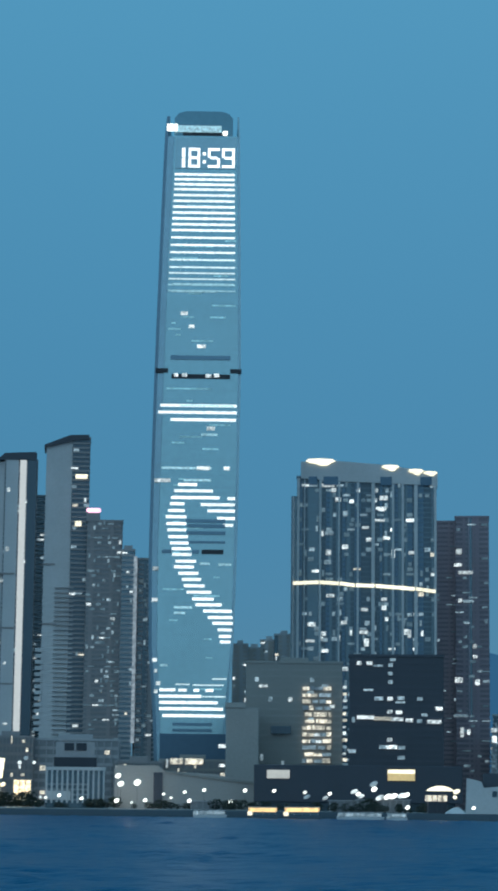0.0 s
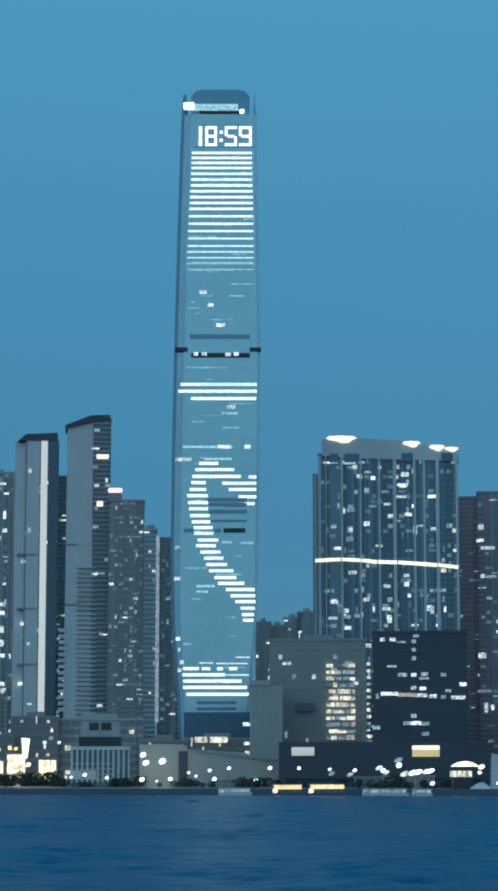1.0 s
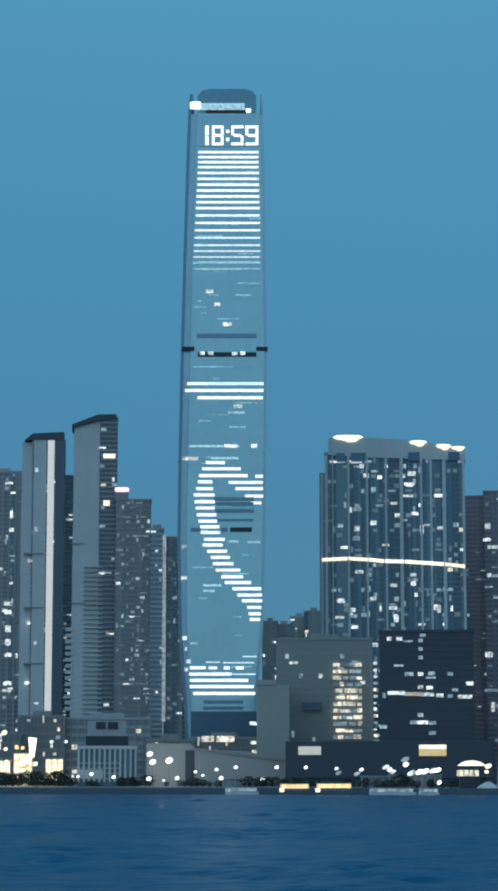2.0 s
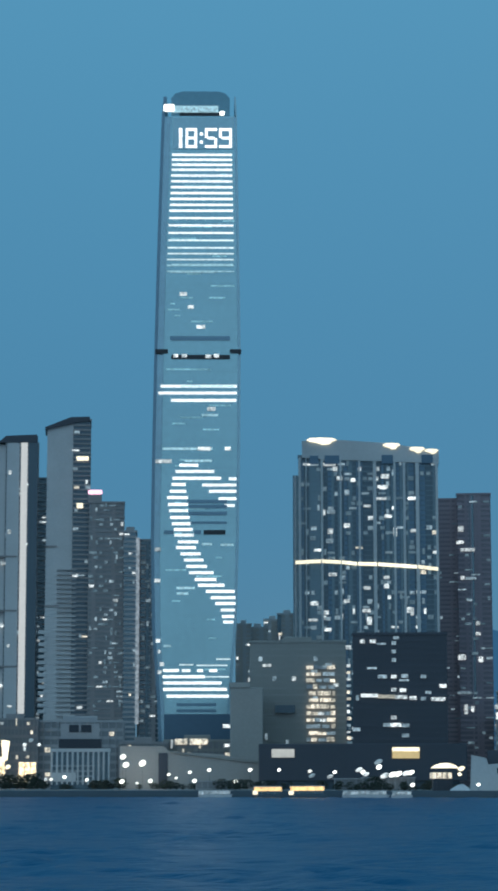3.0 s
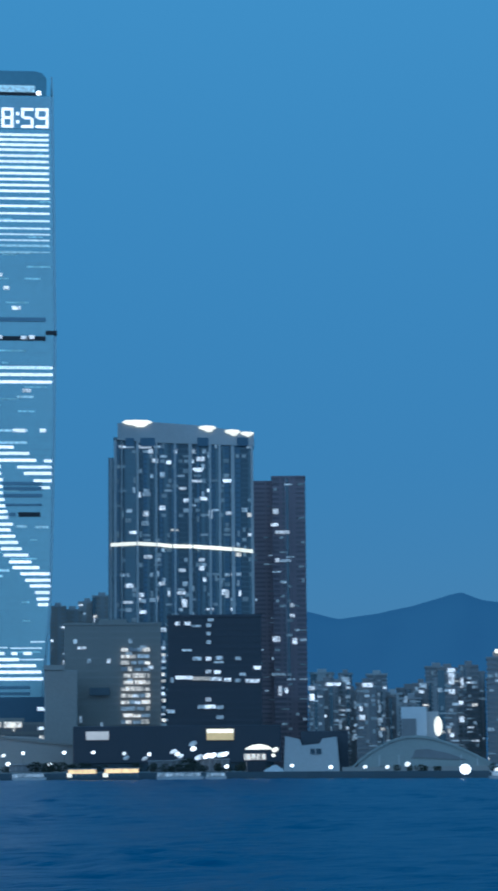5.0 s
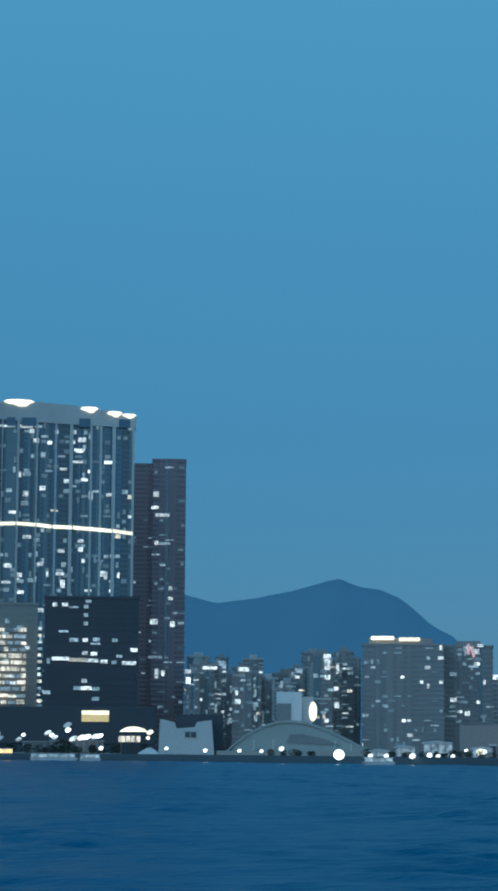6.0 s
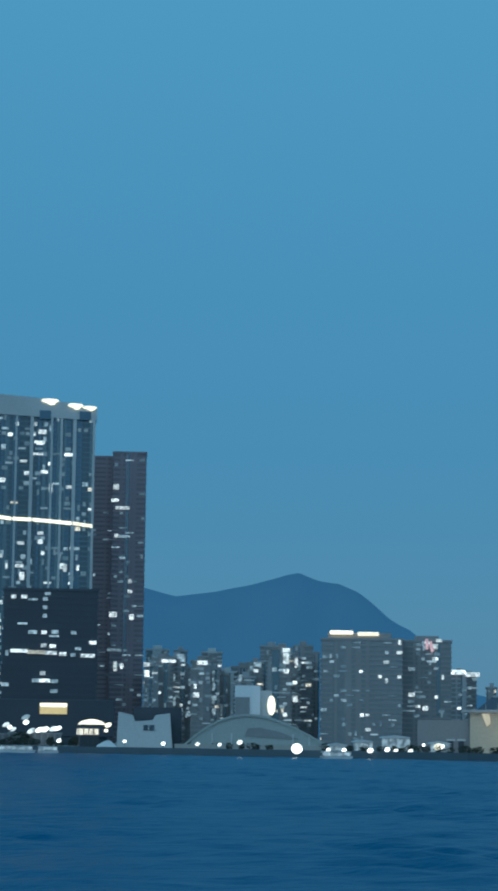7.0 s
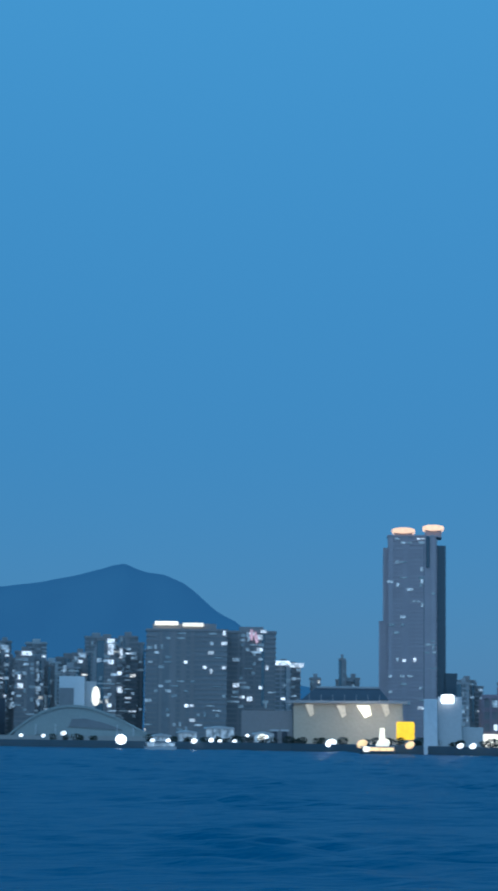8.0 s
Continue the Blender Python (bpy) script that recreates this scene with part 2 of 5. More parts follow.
def tree(x, y, z, h, seed):
    rnd = random.Random(seed)
    ob = thing("tree", "dark round-crowned waterfront tree on the promenade", "tree", (x, y, z), "promenade trees")
    bm = bmesh.new()
    rings = []
    for k, r in ((0, 0.28), (0.25, 0.2), (0.5, 0.14)):
        rings.append([bm.verts.new((r * math.cos(a * math.pi / 3) + 0.2 * k, r * math.sin(a * math.pi / 3), k * h)) for a in range(6)])
    for r0, r1 in zip(rings, rings[1:]):
        for i in range(6):
            bm.faces.new((r0[i], r0[(i + 1) % 6], r1[(i + 1) % 6], r1[i]))
    part("trunk", bm, BARK, ob)
    bm = bmesh.new()
    wide_of = rnd.uniform(0.8, 1.5)
    for _ in range(170):
        a, u, v = rnd.uniform(0, 6.28), rnd.random() ** 0.5, rnd.uniform(-1, 1)
        r = h * 0.62 * u * (1 - v * v * 0.5) * wide_of
        c = Vector((r * math.cos(a), r * math.sin(a), h * 0.55 + v * h * 0.42))
        s = h * rnd.uniform(0.05, 0.11)
        e = Euler((rnd.uniform(0, 6), rnd.uniform(0, 6), rnd.uniform(0, 6))).to_matrix()
        q = [bm.verts.new(c + e @ Vector(d) * s) for d in ((1, 0, 0.2), (0, 1, -0.2), (-1, 0, 0.2), (0, -1, -0.2))]
        bm.faces.new(q)
    part("crown", bm, LEAF, ob)
    return ob


# ---- water, land, mountain ----
def waves():
    """One sheet of sea, finer where it is near, with small wind waves."""
    cols, rows = 340, 620
    v = np.linspace(0, 1, rows)
    ys = 60 * (1500 / 60) ** v
    u = np.linspace(-0.16, 0.44, cols)
    X, Y = u[None, :] * ys[:, None], np.repeat(ys[:, None], cols, 1)
    Zs = np.zeros_like(X)
    rng = np.random.RandomState(4)
    for k in range(34):
        length = rng.uniform(2.2, 11.0)
        a = rng.normal(1.2, 0.5)
        kx, ky = 2 * np.pi / length * np.cos(a), 2 * np.pi / length * np.sin(a)
        Zs += length * 0.0046 * np.sin(kx * X + ky * Y + rng.uniform(0, 6.28) + 0.6 * np.sin(0.02 * X + 0.013 * Y * (1 + k % 3)))
    gust = 0.5 + 0.5 * np.sin(0.11 * X + 0.03 * Y + 2 * np.sin(0.013 * Y)) * np.sin(0.045 * Y - 0.05 * X)
    Zs *= 0.5 + 1.2 * gust ** 2
    Zs *= np.clip((1500 - Y) / 400, 0, 1) * np.clip((Y - 60) / 20, 0, 1)
    Zs[:, 0] = Zs[:, -1] = 0
    verts = np.stack([X, Y, Zs], -1).reshape(-1, 3).tolist()
    idx = np.arange(rows * cols).reshape(rows, cols)
    faces = np.stack([idx[:-1, :-1], idx[:-1, 1:], idx[1:, 1:], idx[1:, :-1]], -1).reshape(-1, 4).tolist()
    n = len(verts)
    a, b, c, d = idx[0, 0], idx[0, -1], idx[-1, -1], idx[-1, 0]
    verts += [(-4800, -3000, 0), (4800, -3000, 0), (4800, 4900, 0), (-4800, 4900, 0)]
    faces += [[n, n + 1, *idx[0, ::-1].tolist()], [n + 1, n + 2, *idx[::-1, -1].tolist()], [n + 2, n + 3, *idx[-1, :].tolist()][::1],
              [n + 3, n, *idx[:, 0].tolist()]]
    me = bpy.data.meshes.new("water")
    me.from_pydata(verts, [], faces)
    for p in me.polygons:
        p.use_smooth = True
    return me


m_water, n, l, p = nodes_of("harbour_water")
p.inputs["Base Color"].default_value = (0.0, 0.082, 0.178, 1)
p.inputs["Roughness"].default_value, p.inputs["IOR"].default_value = 0.3, 1.33
p.inputs["Specular IOR Level"].default_value = 0.10
tc = n.new("ShaderNodeTexCoord")
noi, big = n.new("ShaderNodeTexNoise"), n.new("ShaderNodeTexNoise")
noi.inputs["Scale"].default_value, noi.inputs["Detail"].default_value = 0.8, 6
big.inputs["Scale"].default_value, big.inputs["Detail"].default_value = 0.06, 3
mp = n.new("ShaderNodeMapping")
mp.inputs["Scale"].default_value = (0.6, 1.0, 1.0)
l.new(tc.outputs["Object"], mp.inputs[0]), l.new(mp.outputs[0], noi.inputs["Vector"]), l.new(mp.outputs[0], big.inputs["Vector"])
bp, bq = n.new("ShaderNodeBump"), n.new("ShaderNodeBump")
bp.inputs["Strength"].default_value, bp.inputs["Distance"].default_value = 0.9, 0.35
bq.inputs["Strength"].default_value, bq.inputs["Distance"].default_value = 0.8, 1.2
l.new(noi.outputs[0], bp.inputs["Height"]), l.new(big.outputs[0], bq.inputs["Height"])
l.new(bp.outputs[0], bq.inputs["Normal"]), l.new(bq.outputs[0], p.inputs["Normal"])
water = new("water", waves())
water.data.materials.append(m_water)
tagged(water, "dark blue harbour water with small wind waves", "water", kind="structure")

PROMENADE = [(-900, 1330), (-400, 1300), (-150, 1255), (0, 1190), (70, 1090), (120, 990), (165, 915), (205, 865), (232, 830), (250, 780), (262, 725), (275, 690), (420, 660), (900, 640)]
SHORE = [(-900, 1110), (-400, 1070), (-150, 1035), (0, 1012), (70, 990), (120, 962), (165, 912), (205, 865), (232, 830), (250, 780), (262, 725), (275, 690), (420, 660), (900, 640)]
bm = slab(SHORE + [(4800, 640), (4800, 4900), (-4800, 4900), (-4800, 1110)], -4.0, GROUND)
tagged(new("ground", mesh_of("ground", bm, LAND)), "flat grey reclaimed land behind the quay", "ground", kind="structure")
for a, b in zip(SHORE, SHORE[1:]):
    d = (Vector(b) - Vector(a))
    nrm = Vector((d.y, -d.x)).normalized() * 1.2
    if nrm.y > 0:
        nrm = -nrm
    bm = slab([a, b, (b[0] + nrm.x, b[1] + nrm.y), (a[0] + nrm.x, a[1] + nrm.y)], -4.0, GROUND + 0.45)
    tagged(new("quay_wall", mesh_of("quay_wall", bm, QUAY)), "dark weathered stone quay wall above the water", "quay wall", kind="structure")


def ridge(x):
    """Height of the far mountain's crest along x at its distance."""
    knots = [(300, 250), (480, 335), (570, 312), (630, 297), (707, 306), (815, 332), (863, 347), (890, 352), (937, 335), (973, 330),
             (1010, 313), (1084, 261), (1133, 238), (1185, 190), (1222, 140), (1260, 105), (1400, 85), (1700, 70), (2300, 50)]
    for (xa, za), (xb, zb) in zip(knots, knots[1:]):
        if xa <= x <= xb:
            s = (x - xa) / (xb - xa)
            return za + (zb - za) * s
    return 60.0


def mountain():
    xs = np.linspace(300, 2300, 260)
    verts, faces = [], []
    for j in range(9):
        s = j / 8
        for x in xs:
            z = ridge(x) * s + noise.noise((x * 0.03, j * 0.9, 0)) * (1.2 + 5 * s * (1 - s))
            verts.append((x, 4250 + 250 * s + 40 * noise.noise((x * 0.01, j * 1.3, 5)), max(0, z) if j else 0))
    k = len(xs)
    for x in xs:
        verts.append((x, 4800, 0))
    for j in range(9):
        for i in range(k - 1):
            faces.append((j * k + i, j * k + i + 1, (j + 1) * k + i + 1, (j + 1) * k + i))
    me = bpy.data.meshes.new("mountain")
    me.from_pydata(verts, [], faces)
    return me


m_hill, n, l, p = nodes_of("haze_glow_mountain")
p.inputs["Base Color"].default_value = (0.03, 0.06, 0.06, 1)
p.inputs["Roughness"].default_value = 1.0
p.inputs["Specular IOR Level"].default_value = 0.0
# Distance haze is put in as a blue emission over the wooded colour.
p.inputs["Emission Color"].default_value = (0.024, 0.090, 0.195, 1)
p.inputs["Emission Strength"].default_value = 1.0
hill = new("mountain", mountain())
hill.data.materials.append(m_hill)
for face in hill.data.polygons:
    face.use_smooth = True
tagged(hill, "wooded mountain on the horizon, haze put in as blue glow", "mountain", kind="structure")

# ---- supertall tower ----
TALL_Y = 1480.0
Z_TOP, Z_DECK = 482.3, 299.8
# height, outer left, outer right, face left, face right
PROFILE = [
    (33.2, -41.2, 5.3, -36.6, 3.8),
    (61.6, -42.5, 7.3, -37.5, 5.4),
    (109.4, -46.2, 11.2, -40.4, 9.2),
    (171.3, -47.2, 12.8, -41.0, 10.8),
    (226.1, -46.7, 13.6, -40.1, 11.7),
    (299.8, -45.5, 14.1, -38.8, 12.2),
    (385.9, -43.5, 13.0, -37.2, 11.1),
    (447.2, -41.8, 11.9, -35.0, 9.9),
    (467.8, -41.1, 11.6, -34.3, 9.6),
    (482.3, -39.9, 10.8, -33.5, 8.8),
]


def edges(z):
    """Outer left, outer right, face left, face right at a height."""
    for a, b in zip(PROFILE, PROFILE[1:]):
        if z <= b[0]:
            s = (z - a[0]) / (b[0] - a[0])
            return [p + (q - p) * s for p, q in zip(a[1:], b[1:])]
    return list(PROFILE[-1][1:])


def loft(levels, left, right, y0, y1):
    """A wall lofted through heights between two edges, from y0 to y1."""
    bm = bmesh.new()
    rings = []
    for z in levels:
        e = edges(z)
        xa, xb = left(e), right(e)
        rings.append([bm.verts.new(c) for c in ((xa, y0, z), (xb, y0, z), (xb, y1, z), (xa, y1, z))])
    bm.faces.new(rings[0][::-1]), bm.faces.new(rings[-1])
    for r, s in zip(rings, rings[1:]):
        for i in range(4):
            bm.faces.new((r[i], r[(i + 1) % 4], s[(i + 1) % 4], s[i]))
    return bm


tall = thing("skyscraper", "supertall silver-blue glass tower with white light strips and a clock", "skyscraper", (0, 0, 0))
levels = [p[0] for p in PROFILE]
low = [GROUND] + levels
part("core", loft(low[:-2], lambda e: e[0] + 2.5, lambda e: e[1] - 1.2, TALL_Y + 3.0, TALL_Y + 52), TALL_DARK, tall)
face = part("glass_face", loft(low[:-1], lambda e: e[2], lambda e: e[3], TALL_Y, TALL_Y + 2.6), TALL_GLASS, tall, "silver-blue curtain wall")
# Left side in a darker tone, right edge paler: shading by colour.
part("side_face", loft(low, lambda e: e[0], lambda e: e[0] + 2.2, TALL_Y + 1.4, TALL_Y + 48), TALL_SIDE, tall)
part("side_face", loft(low, lambda e: e[1] - 1.1, lambda e: e[1], TALL_Y + 1.5, TALL_Y + 48), TALL_LINE, tall)
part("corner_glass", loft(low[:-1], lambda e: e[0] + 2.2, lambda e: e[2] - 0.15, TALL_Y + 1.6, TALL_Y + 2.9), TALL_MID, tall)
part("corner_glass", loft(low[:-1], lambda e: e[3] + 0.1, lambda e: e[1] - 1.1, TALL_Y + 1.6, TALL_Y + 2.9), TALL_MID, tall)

# storeys of the curtain wall
STOREY = 4.2
k = 0
z = 42.0
while z < Z_TOP - 16:
    e = edges(z)
    part("spandrel", boxmesh(e[2] + 0.2, e[3] - 0.2, TALL_Y - 0.02, TALL_Y + 0.1, z, z + 0.5), TALL_GLASS, tall)
    z += STOREY


def strip(y_centre_z, xa, xb, material=None, h=2.0):
    part("light_strip", boxmesh(xa, xb, TALL_Y - 0.6, TALL_Y - 0.28, y_centre_z - h / 2, y_centre_z + h / 2), material or WHITE_LED, tall)


# upper field of light strips under the clock, thinner and fainter downwards
z, i = 439.7, 0
while z > 352.0:
    e = edges(z)
    k = max(0.0, (i - 9) / 11)
    strip(z, e[2] + 1.6 - 1.2 * k, e[3] - 2.0, WHITE_LED if i < 14 else (HALF_LED if i < 18 else SOFT_LED), 1.5 - 0.8 * k)
    z -= 3.6 if i < 3 else (4.2 if i < 10 else (5.3 if i < 15 else 4.2))
    i += 1
# the picture that the strips draw further down
BARS = [(275.4, -40.9, 11.5), (270.6, -42.4, 11.5), (265.5, -33.8, 11.1)]
CURVE = [(220.5, -27.8, -15.0), (216.2, -30.5, -4.1), (211.5, -32.4, 0.6),
          (207.2, -33.2, -23.5), (202.5, -34.3, -23.1), (198.2, -35.9, -21.9),
          (193.5, -35.4, -21.9), (189.2, -34.7, -21.9), (184.5, -33.9, -20.7),
          (180.2, -32.7, -20.3), (176.3, -31.5, -18.7), (172.4, -31.1, -18.0),
          (167.8, -28.8, -14.9), (163.9, -29.9, -16.4), (159.6, -26.8, -13.3),
          (155.4, -24.5, -11.3), (151.1, -22.9, -9.0), (146.8, -21.0, -4.4),
          (142.2, -17.1, -2.5), (138.3, -14.8, 2.9), (134.1, -9.4, 9.9),
          (129.8, -6.3, 10.3), (125.9, -3.1, 10.4), (121.4, 0.4, 10.0),
          (117.1, 1.4, 9.5), (113.3, 2.2, 9.1)]
HOOK = [(211.1, 6.0, 11.1), (206.8, -12.2, 11.1), (202.5, -7.6, 11.1),
          (197.4, -1.0, 11.1), (192.7, 2.9, 9.9)]
FOOT = [(80.7, -38.3, -27.6), (80.6, -25.7, -19.9), (80.6, -15.3, -11.5), (80.6, -7.3, -1.9),
        (76.5, -38.7, -10.2), (72.3, -38.3, 1.0), (68.1, -38.2, 4.6), (63.5, -35.9, 5.8)]
for z, xa, xb in [(76.4, -10.0, 6.1), (84.5, -27.6, -18.0), (84.1, -16.1, 5.0), (88.3, -2.7, 6.9)]:
    strip(z, xa, xb, HALF_LED, 0.8)
for z, xa, xb in BARS + CURVE + HOOK + FOOT:
    strip(z, xa, xb, WHITE_LED, 1.9)
for z, xa, xb in [(275.4, -27.2, 9.9), (97.2, -38.1, -33.1), (136.4, -29.4, -17.1),
                  (132.6, -29.4, -21.7), (231.9, -39.5, -5.3),
                  (255.2, -12.7, -1.4), (223.6, -24.3, -5.7),
                  (166.2, -12.5, -5.6), (165.8, 0.2, 9.1),
                  (360.8, -33.9, 8.7), (356.0, -34.7, -3.2)]:
    strip(z, xa, xb, SOFT_LED, 1.5)
rnd = random.Random(21)
for i in range(46):
    z = 42 + STOREY * rnd.randrange(6, 92) + 1.6
    e = edges(z)
    w = rnd.uniform(1.5, 9)
    x = rnd.uniform(e[2] + w + 0.5, e[3] - w - 0.5)
    part("faint_storey", boxmesh(x - w, x + w, TALL_Y - 0.27, TALL_Y - 0.05, z - 0.5, z + 0.5), FAINT_LED, tall)
# single lit rooms
for x, z, w in [(-25.6, 340.2, 5), (-20.4, 331.0, 4), (-13.4, 317.0, 6), (-30.6, 296.6, 3), (-24.7, 296.6, 3.5),
                (-8.2, 296.2, 4), (-2.7, 296.6, 3.5), (-6.1, 259.5, 5.5), (-38.7, 223.2, 11), (-10.7, 231.9, 9),
                (5.2, 231.9, 4), (-42.3, 162.7, 4), (-42.5, 141.4, 4),
                (4.5, 43.5, 5), (-41.9, 100.7, 3), (-39.2, 85.0, 3), (-40.7, 79.6, 2.5), (-41.1, 93.4, 1.6)]:
    part("lit_window", boxmesh(x - w / 2, x + w / 2, TALL_Y - 0.9, TALL_Y - 0.3, z - 1.2, z + 1.2), ROOM_WHITE, tall)
part("lobby_glass", boxmesh(-37.5, 6.8, TALL_Y - 0.5, TALL_Y - 0.1, GROUND, 51.5), TALL_DARK, tall, "dark glass lobby storeys")
# dark plant storeys
for z, xa, xb, h in [(309.0, -34.5, 6.7, 2.8), (295.8, -33.7, 6.7, 3.0),
                     (195.5, -22.4, 4.7, 2.4), (192.0, -21.4, 4.7, 2.4),
                     (187.3, -21.4, 4.7, 2.4), (181.0, -20.1, 4.6, 1.5),
                     (174.4, -11.2, 3.6, 3.0), (174.4, -38.2, -31.6, 2.4), (174.4, -17.6, -13.0, 2.4),
                     (57.8, -29.1, -2.7, 2.0), (53.7, -29.1, -2.7, 2.0)]:
    part("louvre_band", boxmesh(xa, xb, TALL_Y - 0.7, TALL_Y - 0.1, z - h / 2, z + h / 2), BLACK if h > 2.9 else TALL_SIDE, tall)
for xa, xb in [(-44.7, -36.1), (6.7, 14.5)]:
    part("terrace_slot", boxmesh(xa, xb, TALL_Y - 0.8, TALL_Y + 2, Z_DECK - 1.4, Z_DECK + 1.4), BLACK, tall)
# crown: a recessed rounded drum with a lit gallery
cx0, cx1 = -34.6, 6.6
zc0, zc1 = 467.8, 487.0
bm = prism([(cx0, zc0 - 2), (cx1, zc0 - 2), (cx1, zc1 - 5), (cx1 - 3, zc1 - 1.5), (cx1 - 8, zc1), (cx0 + 8, zc1), (cx0 + 3, zc1 - 1.5), (cx0, zc1 - 5)], TALL_Y + 4, TALL_Y + 46)
crown = part("crown", bm, CROWN_GLASS, tall, "dark rounded glass crown")
part("gallery", boxmesh(cx0 + 1, cx1 - 8, TALL_Y + 2.5, TALL_Y + 4, 471.5, 476.1), SOFT_LED, crown, "dimly lit gallery")
part("gallery_slot", boxmesh(cx0 + 6, cx1 - 4, TALL_Y + 2.5, TALL_Y + 4, 468.6, 471.1), BLACK, crown)
for xa, xb, za, zb in [(-39.9, -32.3, 471.5, 476.9), (-0.4, 2.8, 469.0, 471.9)]:
    part("beacon", bevelled(boxmesh(xa, xb, TALL_Y + 1, TALL_Y + 2.4, za, zb), 0.5), LAMP_WHITE, crown)
part("clock_panel", boxmesh(*[-33.4, 9.2], TALL_Y - 0.5, TALL_Y - 0.1, 443.9, 466.6), TALL_LINE, tall)
SEGMENTS = {"1": "bc", "8": "abcdefg", "5": "afgcd", "9": "abcdfg"}


def digit(x0, x1, z0, z1, ch):
    """A clock digit: a backing plate that carries its lit bars."""
    t, zm = 1.7, (z0 + z1) / 2
    plate = part("clock_digit", boxmesh(x0 - 0.2, x1 + 0.2, TALL_Y - 0.6, TALL_Y - 0.5, z0 - 0.2, z1 + 0.2), TALL_LINE, tall, "white lit clock digit")
    bars = {"a": (x0, x1, z1 - t, z1), "g": (x0 + t, x1 - t, zm - t / 2, zm + t / 2), "d": (x0, x1, z0, z0 + t), "f": (x0, x0 + t, zm + 0.3, z1 - t - 0.3),
            "e": (x0, x0 + t, z0 + t + 0.3, zm - 0.3), "b": (x1 - t, x1, zm + 0.3, z1 - t - 0.3), "c": (x1 - t, x1, z0 + t + 0.3, zm - 0.3)}
    if ch == "1":
        bars["b"], bars["c"] = (x1 - 2.2, x1, zm + 0.4, z1), (x1 - 2.2, x1, z0, zm - 0.4)
    for key in SEGMENTS[ch]:
        xa, xb, za, zb = bars[key]
        part("digit_bar", boxmesh(xa, xb, TALL_Y - 1.0, TALL_Y - 0.6, za, zb), CLOCK_LED, plate)


zd0, zd1 = 444.7, 458.7
for xa, xb, ch in ((-29.1, -26.7, "1"), (-24.3, -16.3, "8"), (-10.7, -2.4, "5"), (-0.8, 8.0, "9")):
    digit(xa, xb, zd0, zd1, ch)
for z in (454.6, 448.8):
    part("clock_dot", boxmesh(-14.3, -12.3, TALL_Y - 1.0, TALL_Y - 0.5, z - 1.0, z + 1.0), CLOCK_LED, tall)

# ---- towers on the west side ----
FAR_T = "residential towers"
t0 = tower("apartment_tower", "grey apartment tower with a lit stair column", "tower", -218.9, -169.0, 237.4, 1640, 40, CITY_GLASS, GREY_WALL, bays=10, pier_w=1.2, lit=110, slots=6, rooms=((ROOM_WHITE, 4), (ROOM_WARM, 1), (ROOM_DIM, 6), (ROOM_FAINT, 9)), seed=3, plant=0.6, group=FAR_T)
t1 = tower("apartment_tower", "pale grey glass tower with a white light fin", "tower", -158.4, -135.5, 257.4, 1600, 30, BLUE_GLASS, GREY_WALL, bays=5, band_h=0.8, lit=16, seed=5, plant=0.0, group=FAR_T)
h1 = Vector((t1["front"], 0, 0))
part("light_fin", boxmesh(*[-147.1 - h1.x, -142.3 - h1.x], -18.5, -15.5, 50, 254.0 - GROUND), STRIP_WHITE, t1, "white lit vertical fin")
part("front_wall", boxmesh(-157.4 - h1.x, -148.2 - h1.x, -17.6, -15.6, 0, 255.7 - GROUND), PALE_WALL, t1, "plain pale front wall")
part("side_wall", boxmesh(*[-166.1 - h1.x, -157.8 - h1.x], -13, 12, 0, 253.1 - GROUND), PALE_WALL, t1)
part("return_wall", boxmesh(*[-141.5 - h1.x, -134.8 - h1.x], -17.5, -15.5, 0, 259.5 - GROUND), DARK_GLASS, t1)
part("roof_fin", prism([(-164.2 - h1.x, 254.0 - GROUND), (-135.6 - h1.x, 254.4 - GROUND), (-135.6 - h1.x, 260.4 - GROUND), (-158.3 - h1.x, 259.1 - GROUND)], -18, 14), DARK_WALL, t1)
# seams and single lit rooms on the plain fronts
for x0, x1, z in [(-163.8, -149.2, 169.8), (-163.2, -148.6, 130.1), (-162.6, -148.1, 89.5)]:
    part("seam", boxmesh(x0 - h1.x, x1 - h1.x, -18.0, -12.5, z - GROUND - 0.6, z - GROUND + 0.6), BROWN_WALL, t1)
for x, z, w, h in [(-155.1, 231.8, 2.2, 3.0), (-154.9, 187.9, 2.4, 3.2), (-159.1, 164.8, 3.4, 2.2), (-154.5, 104.4, 2.0, 2.2), (-159.3, 119.3, 2.4, 2.4), (-159.9, 75.5, 3.4, 2.0), (-153.0, 60.6, 3.4, 1.6)]:
    part("lit_window", bevelled(boxmesh(x - h1.x - w / 2, x - h1.x + w / 2, -18.2, -13, z - GROUND - h / 2, z - GROUND + h / 2), 0.4), ROOM_WHITE, t1)
h0 = t0["front"]
for x, z, w, h in [(-179.9, 227.9, 6, 2), (-177.8, 204.1, 2.2, 6), (-177.6, 192.4, 3.6, 3), (-179.3, 136.6, 6, 3), (-179.2, 130.2, 5, 3), (-179.0, 117.8, 4, 5), (-178.8, 107.6, 4, 5), (-178.6, 98.3, 5, 3), (-178.3, 77.1, 5, 3), (-179.1, 71.6, 7, 2.4), (-185.7, 162.7, 5, 2)]:
    part("lit_window", bevelled(boxmesh(x - h0 - w / 2, x - h0 + w / 2, -21.6, -20.6, z - GROUND - h / 2, z - GROUND + h / 2), 0.4), ROOM_WHITE, t0)
